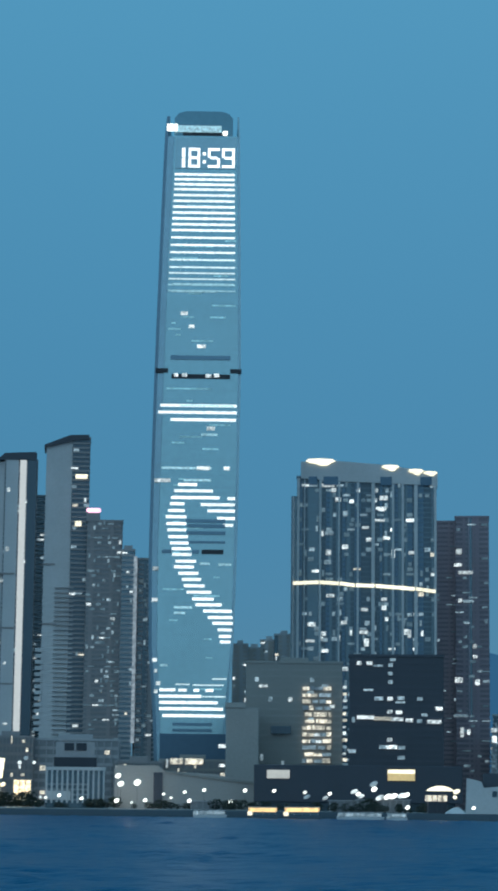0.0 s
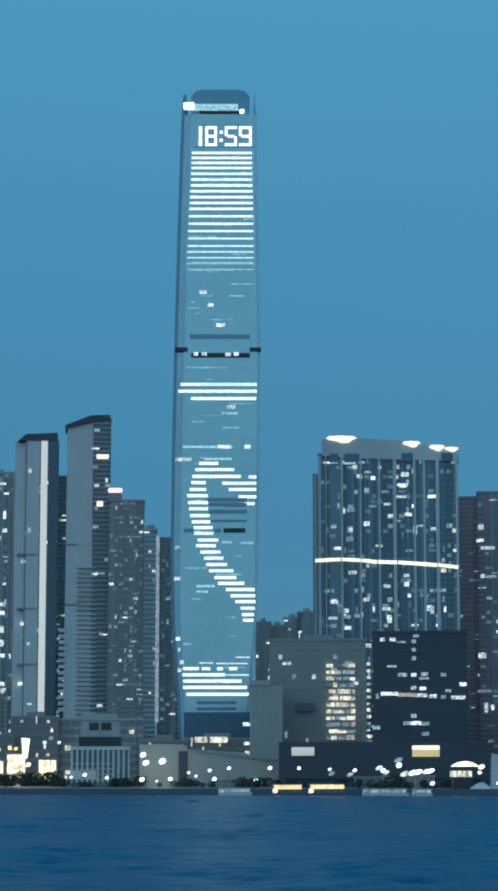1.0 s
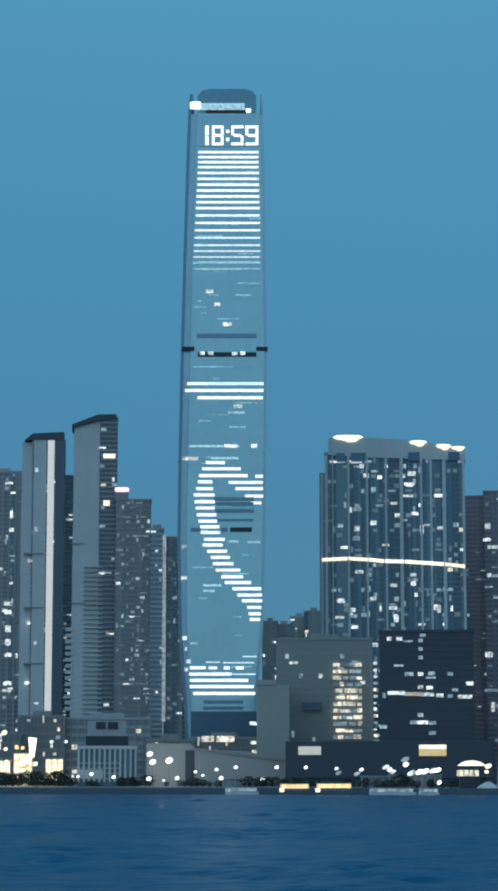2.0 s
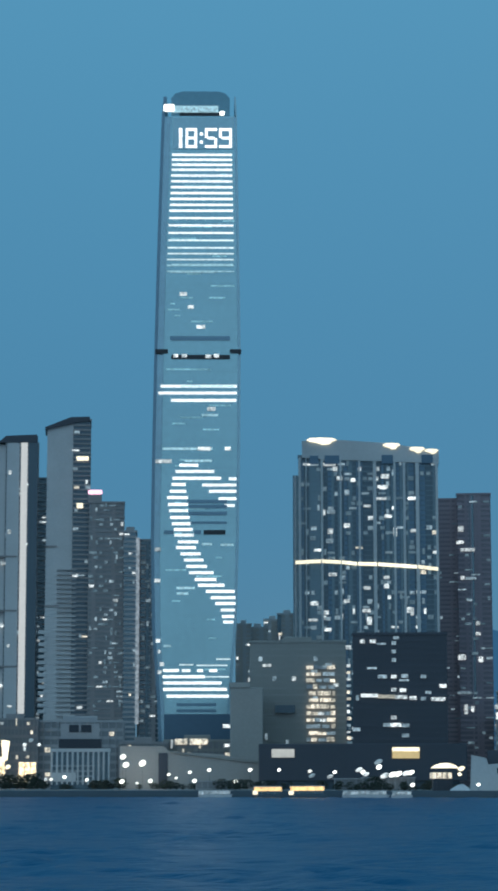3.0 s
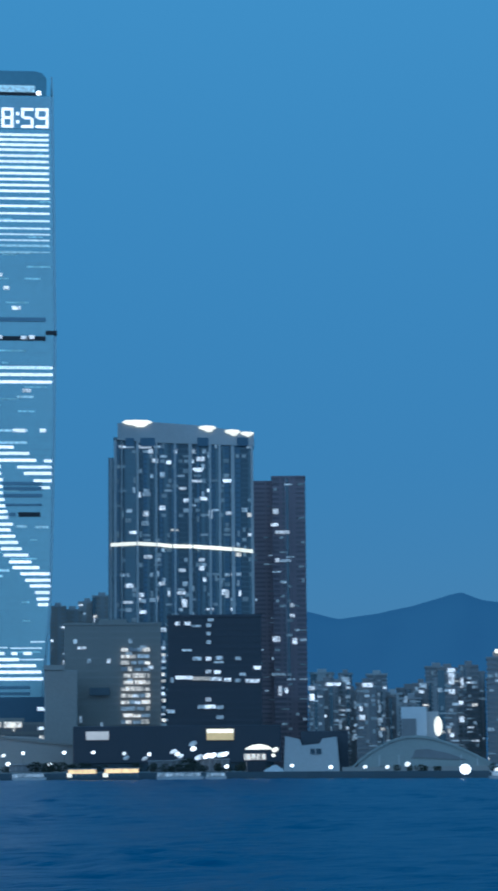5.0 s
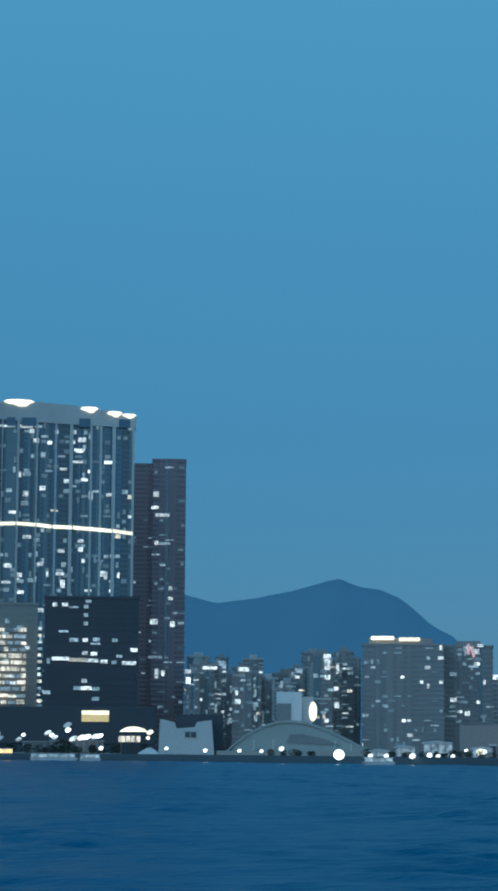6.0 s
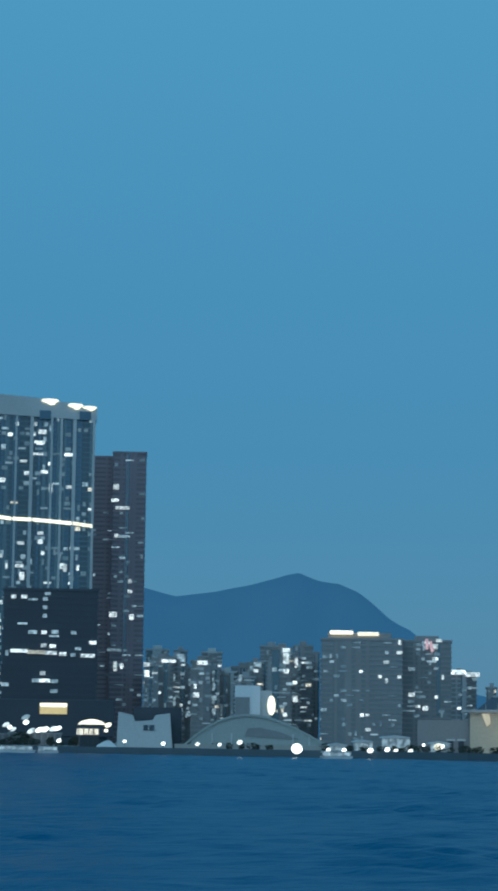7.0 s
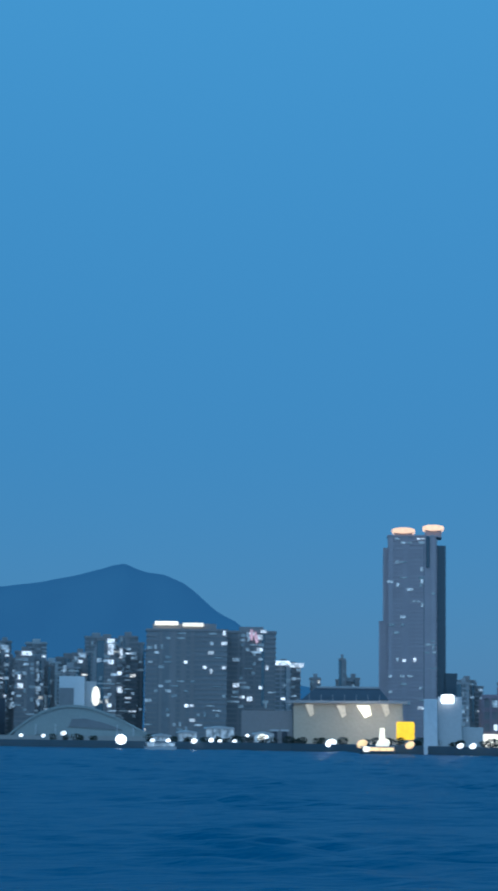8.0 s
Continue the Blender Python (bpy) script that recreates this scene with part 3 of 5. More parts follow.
tower("apartment_tower", "dark blue tower set back behind a taller one", "tower", -140.8, -131.0, 234.0, 1640, 30, BLUE_GLASS, GREY_WALL, bays=3, pier_w=0, band_h=1.2, lit=22, seed=8, plant=0, group=FAR_T)
t2 = tower("apartment_tower", "tall slab tower with a pale flank and dark louvred front", "tower", -107.8, -95.3, 270.7, 1590, 30, DARK_GLASS, BROWN_WALL, bays=3, band_h=1.3, pier_w=0, lit=14, seed=11, plant=0, group=FAR_T)
h2 = Vector((t2["front"], 0, 0))
part("flank_wall", prism([(-127.8 - h2.x, 0), (-107.9 - h2.x, 0), (-107.9 - h2.x, 268.5 - GROUND), (-126.9 - h2.x, 262.6 - GROUND)], -14, 12), PALE_WALL, t2, "pale grey flank wall")
part("roof_fin", prism([(-128.6 - h2.x, 262.2 - GROUND), (-108.9 - h2.x, 267.3 - GROUND), (-96.0 - h2.x, 269.0 - GROUND), (-96.0 - h2.x, 272.4 - GROUND), (-109.8 - h2.x, 271.9 - GROUND), (-128.6 - h2.x, 264.3 - GROUND)], -16, 14), DARK_WALL, t2)
for x0, x1, z in [(-128.0, -118.8, 176.3), (-127.5, -117.1, 132.7)]:
    part("seam", boxmesh(x0 - h2.x, x1 - h2.x, -14.5, -13, z - GROUND - 0.7, z - GROUND + 0.7), BROWN_WALL, t2)
for i in range(14):
    z = 55.4 + i * 4.4 - GROUND
    part("side_balcony", boxmesh(-131.6 - h2.x, -126.2 - h2.x, -14.6, -13, z, z + 2.6), PALE_WALL, t2)
for i in range(32):
    z = 53.4 + i * 3.4
    part("balcony", boxmesh(*[-118.8 - h2.x, -104.8 - h2.x], -16.0, -14, z - GROUND, z - GROUND + 0.8), PALE_WALL if i < 22 else GREY_WALL, t2)
for xa, xb, za, zb in [(-105.3, -96.6, 239.7, 242.7), (-105.0, -100.4, 204.4, 208.1)]:
    part("lit_room", boxmesh(xa - h2.x, xb - h2.x, -16.6, -15, za - GROUND, zb - GROUND), LAMP_CREAM, t2)
t3 = tower("apartment_tower", "brown-grey stepped tower with a pink roof sign", "tower", -94.7, -69.4, 206.9, 1570, 34, CITY_GLASS, BROWN_WALL, bays=7, band_h=1.4, pier_w=0, lit=130, slots=2, rooms=((ROOM_WHITE, 2), (ROOM_DIM, 5), (ROOM_FAINT, 14)), seed=14, plant=0, group=FAR_T)
h3 = Vector((t3["front"], 0, 0))
part("upper_step", boxmesh(-95.5 - h3.x, -85.6 - h3.x, -17.8, 14, 206.0 - GROUND, 211.9 - GROUND), BROWN_WALL, t3)
part("roof_sign", bevelled(boxmesh(-95.5 - h3.x, -85.2 - h3.x, -18.5, -17, 211.9 - GROUND, 215.2 - GROUND), 0.8), LAMP_PINK, t3, "pink lit roof sign")
t4 = tower("apartment_tower", "narrow dark tower with a rounded top and a pale edge", "tower", -68.5, -59.7, 184.0, 1553, 28, BLUE_GLASS, GREY_WALL, bays=3, pier_w=0, band_h=1.6, lit=10, seed=17, plant=0.7, group=FAR_T)
part("edge_fin", boxmesh(-59.9 - t4["front"], -57.4 - t4["front"], -16, -13, 44, 178.6 - GROUND), EDGE_LIGHT, t4)
tower("apartment_tower", "dark blue-grey tower close to the supertall one", "tower", -57.1, -42.1, 178.5, 1560, 28, BLUE_GLASS, GREY_WALL, bays=4, pier_w=0.3, lit=34, slots=3, rooms=((ROOM_WHITE, 1), (ROOM_DIM, 4), (ROOM_FAINT, 6)), seed=19, plant=0, group=FAR_T)

# ---- wide slab tower with fins, glowing crown patches and a lit sky-garden line ----
WY = 1550.0
wide = tower("slab_tower", "wide glass apartment slab with pale fins and a lit middle line", "tower", 56.1, 155.4, 238.4, WY, 32, DARK_GLASS, BLUE_GLASS, floor_h=3.5, bays=24, band_h=0.7, pier_w=0.0, lit=300,
             rooms=((ROOM_WHITE, 3), (ROOM_WARM, 1), (ROOM_DIM, 8), (ROOM_FAINT, 16)), seed=23, plant=0)
hx = wide["front"]
for i, (px0, w) in enumerate([(57.1, 2.4), (61.6, 1.0), (72.9, 2.2), (86.3, 1.6), (99.7, 2.0), (110.6, 3.4),
                              (124.8, 2.2), (131.7, 2.4), (141.0, 3.4), (154.8, 2.4)]):
    part("fin", boxmesh(px0 - hx - w * 0.36, px0 - hx + w * 0.36, -18.6, -16, 0, 236.4 - GROUND), PALE_WALL, wide)
# columns of balconies and bay windows in other tints of glass
rnd = random.Random(9)
half = 154.8 - hx
for i in range(26):
    x = -half + 2 * half * (i + rnd.uniform(0.2, 0.8)) / 26
    w = rnd.uniform(0.8, 2.4)
    part("bay_window", boxmesh(x - w, x + w, -16.2 - 0.03 * (i % 4), -15.8, 0, 233.9 - GROUND), rnd.choice((BLUE_GLASS, TALL_DARK, DARK_GLASS, DARK_GLASS)), wide)
for x, z, w, h in [(78.2, 231.4, 11, 3), (82.3, 228.1, 4, 4), (67.6, 231.8, 7, 3), (85.5, 221.2, 5, 4), (95.2, 219.9, 4, 3.4), (118.0, 222.4, 7, 4), (116.3, 215.0, 9, 2.6), (114.6, 206.4, 10, 2.2), (90.7, 210.9, 4, 5), (79.2, 197.0, 7, 3.6),
                   (90.5, 187.2, 5, 4), (78.7, 183.1, 4.5, 5), (78.2, 176.2, 6, 4), (105.2, 201.1, 6, 2.4), (120.1, 193.7, 6, 3), (124.9, 182.3, 3, 8), (137.9, 183.1, 5, 3), (137.0, 206.4, 7, 3), (70.1, 169.7, 8, 2.4), (80.1, 152.2, 7, 3)]:
    part("lit_window", bevelled(boxmesh(x - hx - w * 0.42, x - hx + w * 0.42, -17.6, -16.4, z - GROUND - h * 0.4, z - GROUND + h * 0.4), 0.4), rnd.choice((ROOM_WHITE, ROOM_WHITE, ROOM_DIM)), wide)
for x, z, w, h in [(118.4, 149.8, 5, 3), (118.4, 143.7, 4, 4), (67.0, 131.6, 7, 3.4), (90.0, 133.2, 5, 3), (106.5, 132.8, 4, 4), (104.6, 142.5, 6, 3), (133.9, 126.7, 6, 5), (136.5, 138.8, 4, 3), (104.0, 126.3, 7, 3), (106.0, 119.1, 4, 7), (66.1, 119.9, 8, 2.4), (76.6, 120.7, 5, 3.4), (76.5, 113.0, 6, 3), (136.3, 125.5, 3, 7)]:
    part("lit_window", bevelled(boxmesh(x - hx - w * 0.42, x - hx + w * 0.42, -17.6, -16.4, z - GROUND - h * 0.4, z - GROUND + h * 0.4), 0.4), rnd.choice((ROOM_WHITE, ROOM_WHITE, ROOM_DIM)), wide)
for xa, xb in [(64.3, 70.5), (74.9, 85.5), (115.7, 123.8), (144.2, 152.3)]:
    part("crown_opening", boxmesh(xa - hx, xb - hx, -18.6, -18.0, 231.4 - GROUND, 237.6 - GROUND), TALL_DARK, wide)
part("wing", boxmesh(51.9 - hx, 56.7 - hx, -14, 12, 0, 224.0 - GROUND), BLUE_GLASS, wide)
part("wing_fin", boxmesh(53.1 - hx, 54.3 - hx, -15, -13.5, 0, 223.2 - GROUND), PALE_WALL, wide)
part("parapet", prism([(58.7 - hx, 236.4 - GROUND), (86.4 - hx, 234.3 - GROUND), (156.5 - hx, 231.4 - GROUND), (156.5 - hx, 240.8 - GROUND),
                       (114.9 - hx, 246.6 - GROUND), (86.4 - hx, 248.8 - GROUND), (58.7 - hx, 248.4 - GROUND)], -18.2, 12), PALE_WALL, wide, "pale crown wall")
# Flood light on the crown wall is drawn as emissive patches.
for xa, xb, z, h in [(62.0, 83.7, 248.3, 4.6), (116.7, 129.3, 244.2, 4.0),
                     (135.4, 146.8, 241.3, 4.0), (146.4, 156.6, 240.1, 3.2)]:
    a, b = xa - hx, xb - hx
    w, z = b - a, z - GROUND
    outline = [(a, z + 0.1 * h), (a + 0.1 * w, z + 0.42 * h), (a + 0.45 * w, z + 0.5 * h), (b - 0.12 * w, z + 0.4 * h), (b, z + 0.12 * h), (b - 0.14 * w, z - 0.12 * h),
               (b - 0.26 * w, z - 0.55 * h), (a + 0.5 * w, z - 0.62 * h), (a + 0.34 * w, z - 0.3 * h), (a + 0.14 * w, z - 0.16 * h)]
    part("crown_lamp", prism(outline[::-1], -19.4, -18.3), LAMP_CREAM, wide, "flood light on the crown drawn as cream glow")
LINE = [(53.4, 160.7), (72.4, 161.5), (86.6, 160.7), (97.9, 159.5), (112.1, 159.1), (140.4, 157.1), (155.3, 155.4)]
for (xa, za), (xb, zb) in zip(LINE, LINE[1:]):
    part("light_line", prism([(xa - hx + 0.4, za - GROUND - 1.1), (xb - hx - 0.4, zb - GROUND - 1.1), (xb - hx - 0.4, zb - GROUND + 1.3), (xa - hx + 0.4, za - GROUND + 1.3)], -19.0, -18.0), LAMP_CREAM, wide)

# ---- mauve tower ----
mauve = tower("apartment_tower", "mauve-grey tiled tower with scattered lit windows", "tower", 180.5, 205.5, 223.6, 1650, 34, MAUVE_GLASS, MAUVE_WALL, floor_h=3.7, bays=5, band_h=1.6, pier_w=0, slots=5, lit=40, rooms=((ROOM_DIM, 2), (ROOM_FAINT, 10)), seed=29, plant=0, group=FAR_T)
for x, z, w, h in [(183.0, 196.3, 4.9, 5.5), (182.3, 186.0, 6.2, 3.1), (188.0, 180.2, 12.3, 3.1), (183.8, 158.9, 3.1, 3.7), (190.0, 158.4, 9.2, 2.5), (194.8, 124.3, 3.1, 4.3),
                   (194.9, 116.6, 3.7, 3.1), (182.5, 99.0, 6.2, 4.9), (196.6, 97.1, 3.7, 5.5), (184.0, 72.2, 12.2, 2.5), (184.9, 60.0, 3.1, 9.2), (189.9, 60.1, 2.5, 4.9), (188.8, 141.9, 4.3, 1.8)]:
    part("lit_window", bevelled(boxmesh(x - mauve["front"] - w * 0.45, x - mauve["front"] + w * 0.45, -18.4, -17.2, z - GROUND - h * 0.4, z - GROUND + h * 0.4), 0.4), ROOM_WHITE if h > 3 else ROOM_DIM, mauve)
tower("apartment_tower", "mauve-grey lower wing beside the mauve tower", "tower", 166.1, 182.6, 221.2, 1662, 30, MAUVE_GLASS, MAUVE_WALL, bays=4, band_h=2.1, pier_w=0, slots=3, lit=20, rooms=((ROOM_DIM, 3), (ROOM_FAINT, 8)), seed=31, plant=0, group=FAR_T)

# ---- cultural district in front ----
sand = tower("office_block", "sand-coloured block with warm lit office floors", "office building", 17.9, 76.4, 91.6, 1330, 40, SAND_WALL, SAND_WALL, floor_h=3.8, bays=14, band_h=1.2, pier_w=0.0, proud=0.12, lit=14, rooms=((ROOM_DIM, 3), (ROOM_WHITE, 1)), seed=37, plant=0.3)
hx = sand["front"]
rnd = random.Random(12)
x0, x1 = 52.3 - hx, 69.8 - hx
for i in range(12):
    z = 30.6 + i * 3.95 - GROUND
    x = x0 + rnd.choice((0, 0, 1.5))
    while x < x1 - 1.5:
        w = rnd.uniform(1.5, 6.5)
        e = min(x + w, x1)
        m = rnd.choice((ROOM_WARM, ROOM_WARM, ROOM_WARM, ROOM_WHITE, ROOM_DIM) if i < 8 else (ROOM_DIM, ROOM_DIM, ROOM_WARM, GREY_WALL))
        part("lit_window", boxmesh(x, e - 0.15, -22.2, -20.6, z, z + rnd.uniform(1.6, 2.6)), m, sand, "warm lit office window")
        x = e + rnd.choice((0, 0, 0, 1.0))
    part("stair_window", bevelled(boxmesh(76.7 - hx, 79.4 - hx - rnd.uniform(0, 1), -22.4, -20.4, z + 1, z + rnd.uniform(2.2, 3.2)), 0.3), rnd.choice((ROOM_WARM, ROOM_WHITE, ROOM_DIM)), sand)
part("window", boxmesh(33.3 - hx, 45.4 - hx, -22.2, -21, 47.7 - GROUND, 52.4 - GROUND), DARK_GLASS, sand)
hx = 15.7
lowblock = fronting("stone_block", "plain pale grey windowless block", "building", hx, 1290, 15)
part("wall", bevelled(boxmesh(6.0 - hx, 25.3 - hx, -15, 15, 0, 61.4 - GROUND), 0.4), STONE_WALL, lowblock)
part("parapet", boxmesh(6.0 - hx - 0.5, 17.3 - hx, -15.5, 15.5, 61.4 - GROUND, 64.4 - GROUND), STONE_WALL, lowblock)

MY = 1240.0
museum = tower("museum_slab", "dark charcoal museum slab with lit horizontal rows", "museum", 75.1, 128.4, 90.4, MY, 16, DARK_WALL, DARK_WALL, floor_h=3.4, bays=12, band_h=1.3, pier_w=0.0, proud=0.2, lit=10, rooms=((ROOM_DIM, 1),), seed=41, plant=0)
hx = museum["front"]
for px, pz, w, m in [(80.8, 85.3, 2.6, ROOM_WHITE), (86.6, 85.3, 3.4, ROOM_WHITE), (98.5, 84.3, 2.4, ROOM_DIM), (98.4, 79.5, 2.4, ROOM_DIM), (98.4, 74.7, 2.4, ROOM_DIM),
                     (91.9, 65.4, 5, ROOM_DIM), (98.3, 65.4, 3, ROOM_WHITE), (104.4, 65.7, 4, ROOM_DIM), (115.0, 65.4, 3, ROOM_DIM), (98.2, 58.0, 3, ROOM_WHITE),
                     (103.3, 57.7, 3.6, ROOM_WHITE), (125.8, 60.0, 4, ROOM_WHITE), (84.4, 54.8, 9.5, ROOM_WHITE), (94.0, 54.2, 10, ROOM_WARM), (102.3, 53.9, 7, ROOM_WHITE),
                     (109.0, 53.3, 4, ROOM_WHITE), (114.8, 52.9, 3, ROOM_DIM), (123.1, 52.6, 8, ROOM_WHITE), (98.0, 42.4, 3, ROOM_WHITE), (94.1, 38.3, 4, ROOM_DIM), (99.2, 38.3, 6, ROOM_WHITE), (104.7, 38.0, 4, ROOM_DIM)]:
    part("lit_window", boxmesh(px - hx - w / 2, px - hx + w / 2, -9.6, -8.6, pz - GROUND - 1.0, pz - GROUND + 1.0), m, museum)
hx = 71.7
podium = fronting("museum_podium", "long dark museum podium with two lit signs", "museum", hx, 1200, 20)
part("wall", bevelled(boxmesh(21.0 - hx, 134.2 - hx, -20, 20, 4.5, 27.2 - GROUND), 0.3), DARK_WALL, podium)
part("glass_base", boxmesh(25.4 - hx, 130.5 - hx, -17, 18, 0, 4.6), DARK_GLASS, podium)
for xa, xb, za, zb, m in [(28.1, 40.5, 19.8, 24.4, SIGN_GREY), (93.7, 108.5, 19.2, 25.3, SIGN_AMBER)]:
    frame_part = part("sign", bevelled(boxmesh(xa - hx, xb - hx, -21, -20, za - GROUND, zb - GROUND), 0.2), m, podium, "lit blank sign panel")
    part("sign_bar", boxmesh(xa - hx, xb - hx, -21.3, -21, zb - GROUND - 2.2, zb - GROUND - 0.2), LAMP_CREAM if m is SIGN_AMBER else SIGN_GREY, frame_part)

# low ramped hall beside the supertall
hx = -24.8
hall = fronting("ramp_hall", "low pale hall with a sloping roof edge", "hall", hx, 1235, 20)
part("wall", prism([(-56.0 - hx, 0), (22.3 - hx, 0), (22.3 - hx, 17.0 - GROUND), (0.6 - hx, 22.1 - GROUND), (-28.0 - hx, 23.3 - GROUND),
                    (-31.8 - hx, 26.5 - GROUND), (-56.0 - hx, 26.5 - GROUND)], -20, 20), STONE_WALL, hall)
part("gate_opening", boxmesh(-34.3 - hx, -29.3 - hx, -20.6, -19.8, 1.0, 22.7 - GROUND), DARK_WALL, hall)
part("roof_edge", prism([(-28.0 - hx, 22.7 - GROUND), (22.3 - hx, 16.7 - GROUND), (22.3 - hx, 18.0 - GROUND), (-28.0 - hx, 24.0 - GROUND)], -20.8, -20), SAND_WALL, hall)

# white ferry-pier like station with a dark glass lantern
hx = -79.6
stn = fronting("ferry_hall", "white colonnaded waterfront hall with a dark glass lantern", "hall", hx, 1262, 12)
part("wall", bevelled(boxmesh(-96.5 - hx, -62.7 - hx, -12, 14, 0, 25.0 - GROUND), 0.2), BLUE_GLASS, stn)
for i in range(12):
    x = -95.9 - hx + i * (-63.4 - -95.9) / 11
    part("column", bevelled(boxmesh(x - 0.55, x + 0.55, -13.6, -12, 2.6, 25.3 - GROUND), 0.1), PALE_WALL, stn)
part("cornice", boxmesh(-96.9 - hx, -62.4 - hx, -14, -12, 23.7 - GROUND, 25.6 - GROUND), PALE_WALL, stn)
for k in range(4):
    part("rail", boxmesh(-95.9 - hx, -72.5 - hx, -13.0, -12, 4.2 + 2.9 * k, 4.8 + 2.9 * k), GREY_WALL, stn)
part("wall_panel", boxmesh(-96.5 - hx, -82.2 - hx, -13.2, -12, 4.5, 9.5), PALE_WALL, stn)
part("lantern", boxmesh(-92.1 - hx, -67.7 - hx, -9, 10, 25.0 - GROUND, 31.1 - GROUND), BLACK_GLASS, stn, "dark glass lantern storey")
part("upper_wall", boxmesh(-91.1 - hx, -69.0 - hx, -7, 10, 31.1 - GROUND, 39.8 - GROUND), GREY_WALL, stn)
for xa, xb in [(-86.3, -80.8), (-79.5, -73.6)]:
    part("window", boxmesh(xa - hx, xb - hx, -7.5, -6.8, 35.0 - GROUND, 39.2 - GROUND), BLACK_GLASS, stn)

# podium blocks under the west towers
rnd = random.Random(5)
for xa, xb, zt, yy, m in [(-187.0, -143.7, 35.4, 1400, SAND_WALL), (-146.6, -117.3, 47.4, 1420, BROWN_WALL), (-118.8, -62.7, 46.2, 1430, GREY_WALL), (-63.5, -33.6, 31.8, 1400, BROWN_WALL),
                          (-35.9, 6.6, 33.6, 1420, SAND_WALL)]:
    podium_block = tower("podium_block", "low grey podium block with lit shop floors", "building", xa, xb, zt, yy, 30, CITY_GLASS, m, floor_h=5, bays=12, band_h=2.0, pier_w=0.5, proud=0.2, lit=14, rooms=((ROOM_WARM, 4), (ROOM_WHITE, 2), (LAMP_AMBER, 1)), seed=rnd.randint(0, 99), plant=0.4, lit_from=0.0, group="podium blocks")
# warm shop fronts along the last block's upper storey
hx = podium_block["front"]
for xa, xb in [(-29.0, -21.0), (-19.4, -7.8)]:
    part("shop_front", bevelled(boxmesh(xa - hx, xb - hx, -16.6, -15.4, 27.6, 31.4), 0.4), ROOM_WARM, podium_block, "warm lit shop front")
# low buildings glimpsed between the supertall and the wide slab
for bx in [(12.3, 23.8, 128.0, 1700), (22.3, 36.5, 126.8, 1720), (35.5, 48.8, 135.9, 1760), (46.0, 60.4, 139.0, 1740)]:
    tower("distant_block", "small grey-brown distant apartment block", "building", *bx, 25, WARM_WALL, PALE_WALL, bays=5, band_h=1.4, pier_w=0, slots=3, lit=16, seed=int(bx[0]), plant=0.4, group="distant blocks")

# ---- eastern city ----
BLOCKS = []


def city(items, y, wall, label, seed, lit, group):
    for i, (xa, xb, zt) in enumerate(items):
        BLOCKS.append((xa, xb, zt, y + 18 * (i % 3), 11))
        BLOCKS[-1] += (tower("apartment_block", label, "building", xa, xb, zt, y + 18 * (i % 3), 22, CITY_GLASS, wall[i % len(wall)], floor_h=3.0, bays=max(3, int((xb - xa) / 3.6)), band_h=1.0, pier_w=0, lit=lit + 7 + i % 5, slots=4,
              rooms=((ROOM_WHITE, 1), (ROOM_WARM, 1), (ROOM_DIM, 5), (ROOM_FAINT, 9)), seed=seed + i, plant=0.4, group=group),)


E1 = [(188.5, 197.2, 57.2), (195.6, 210.9, 62.4), (210.1, 221.6, 64.3), (220.9, 234.7, 60.6), (234.4, 243.9, 56.1), (242.7, 253.5, 52.3), (252.7, 265.5, 50.2), (263.8, 274.6, 60.6)]
city(E1, 1500, (GREY_WALL, BROWN_WALL), "grey apartment block with small lit windows", 50, 12, "eastern apartment blocks")
E2 = [(266.3, 280.2, 67.8), (279.4, 289.5, 62.7), (288.6, 301.0, 71.2)]
city(E2, 1440, (BROWN_WALL, GREY_WALL), "brown-grey apartment block with lit windows", 70, 16, "eastern apartment blocks")
E3 = [(227.1, 246.0, 79.7), (253.1, 264.0, 79.8), (279.2, 296.4, 79.8), (323.2, 341.5, 84.4), (406.6, 414.9, 55.2), (415.7, 427.3, 56.1), (436.9, 449.3, 52.7)]
city(E3, 1800, (PALE_WALL, GREY_WALL), "pale distant apartment block", 90, 6, "distant apartment blocks")
E5 = [(202.8, 216.4, 56.5), (216.4, 230.9, 59.3), (230.9, 247.1, 60.4), (246.3, 261.7, 59.0), (261.7, 275.5, 57.6), (275.0, 293.6, 62.0), (291.8, 311.7, 65.7), (310.9, 329.1, 69.5), (328.2, 343.1, 74.1), (337.0, 353.0, 68.0), (405.0, 413.2, 53.5), (429.7, 438.3, 50.5), (419.8, 431.4, 54.6), (446.9, 459.4, 51.2), (446.4, 458.1, 48.3)]
city(E5, 1620, (GREY_WALL, PALE_WALL, BROWN_WALL), "hazy grey apartment block in the second row", 170, 8, "distant apartment blocks")
big = tower("apartment_tower", "broad brown-grey tower block with flood-lit roof", "tower", 287.7, 340.9, 72.4, 1380, 34, CITY_GLASS, BROWN_WALL, floor_h=3.0, bays=13, band_h=1.0, pier_w=0, lit=50, slots=9, rooms=((ROOM_WHITE, 3), (ROOM_DIM, 6), (ROOM_FAINT, 12)), seed=97, plant=0)
hx = big["front"]
for xa, xb, zz in [(293.4, 308.4, 76.0), (311.4, 324.9, 75.2)]:
    part("roof_lamp", bevelled(boxmesh(xa - hx, xb - hx, -16, -10, zz - GROUND - 1.0, zz - GROUND + 1.2), 0.4), LAMP_CREAM, big, "cream lit roof edge")
part("roof_block", boxmesh(292.0 - hx, 333.2 - hx, -10, 12, 0, 76.1 - GROUND), BROWN_WALL, big)
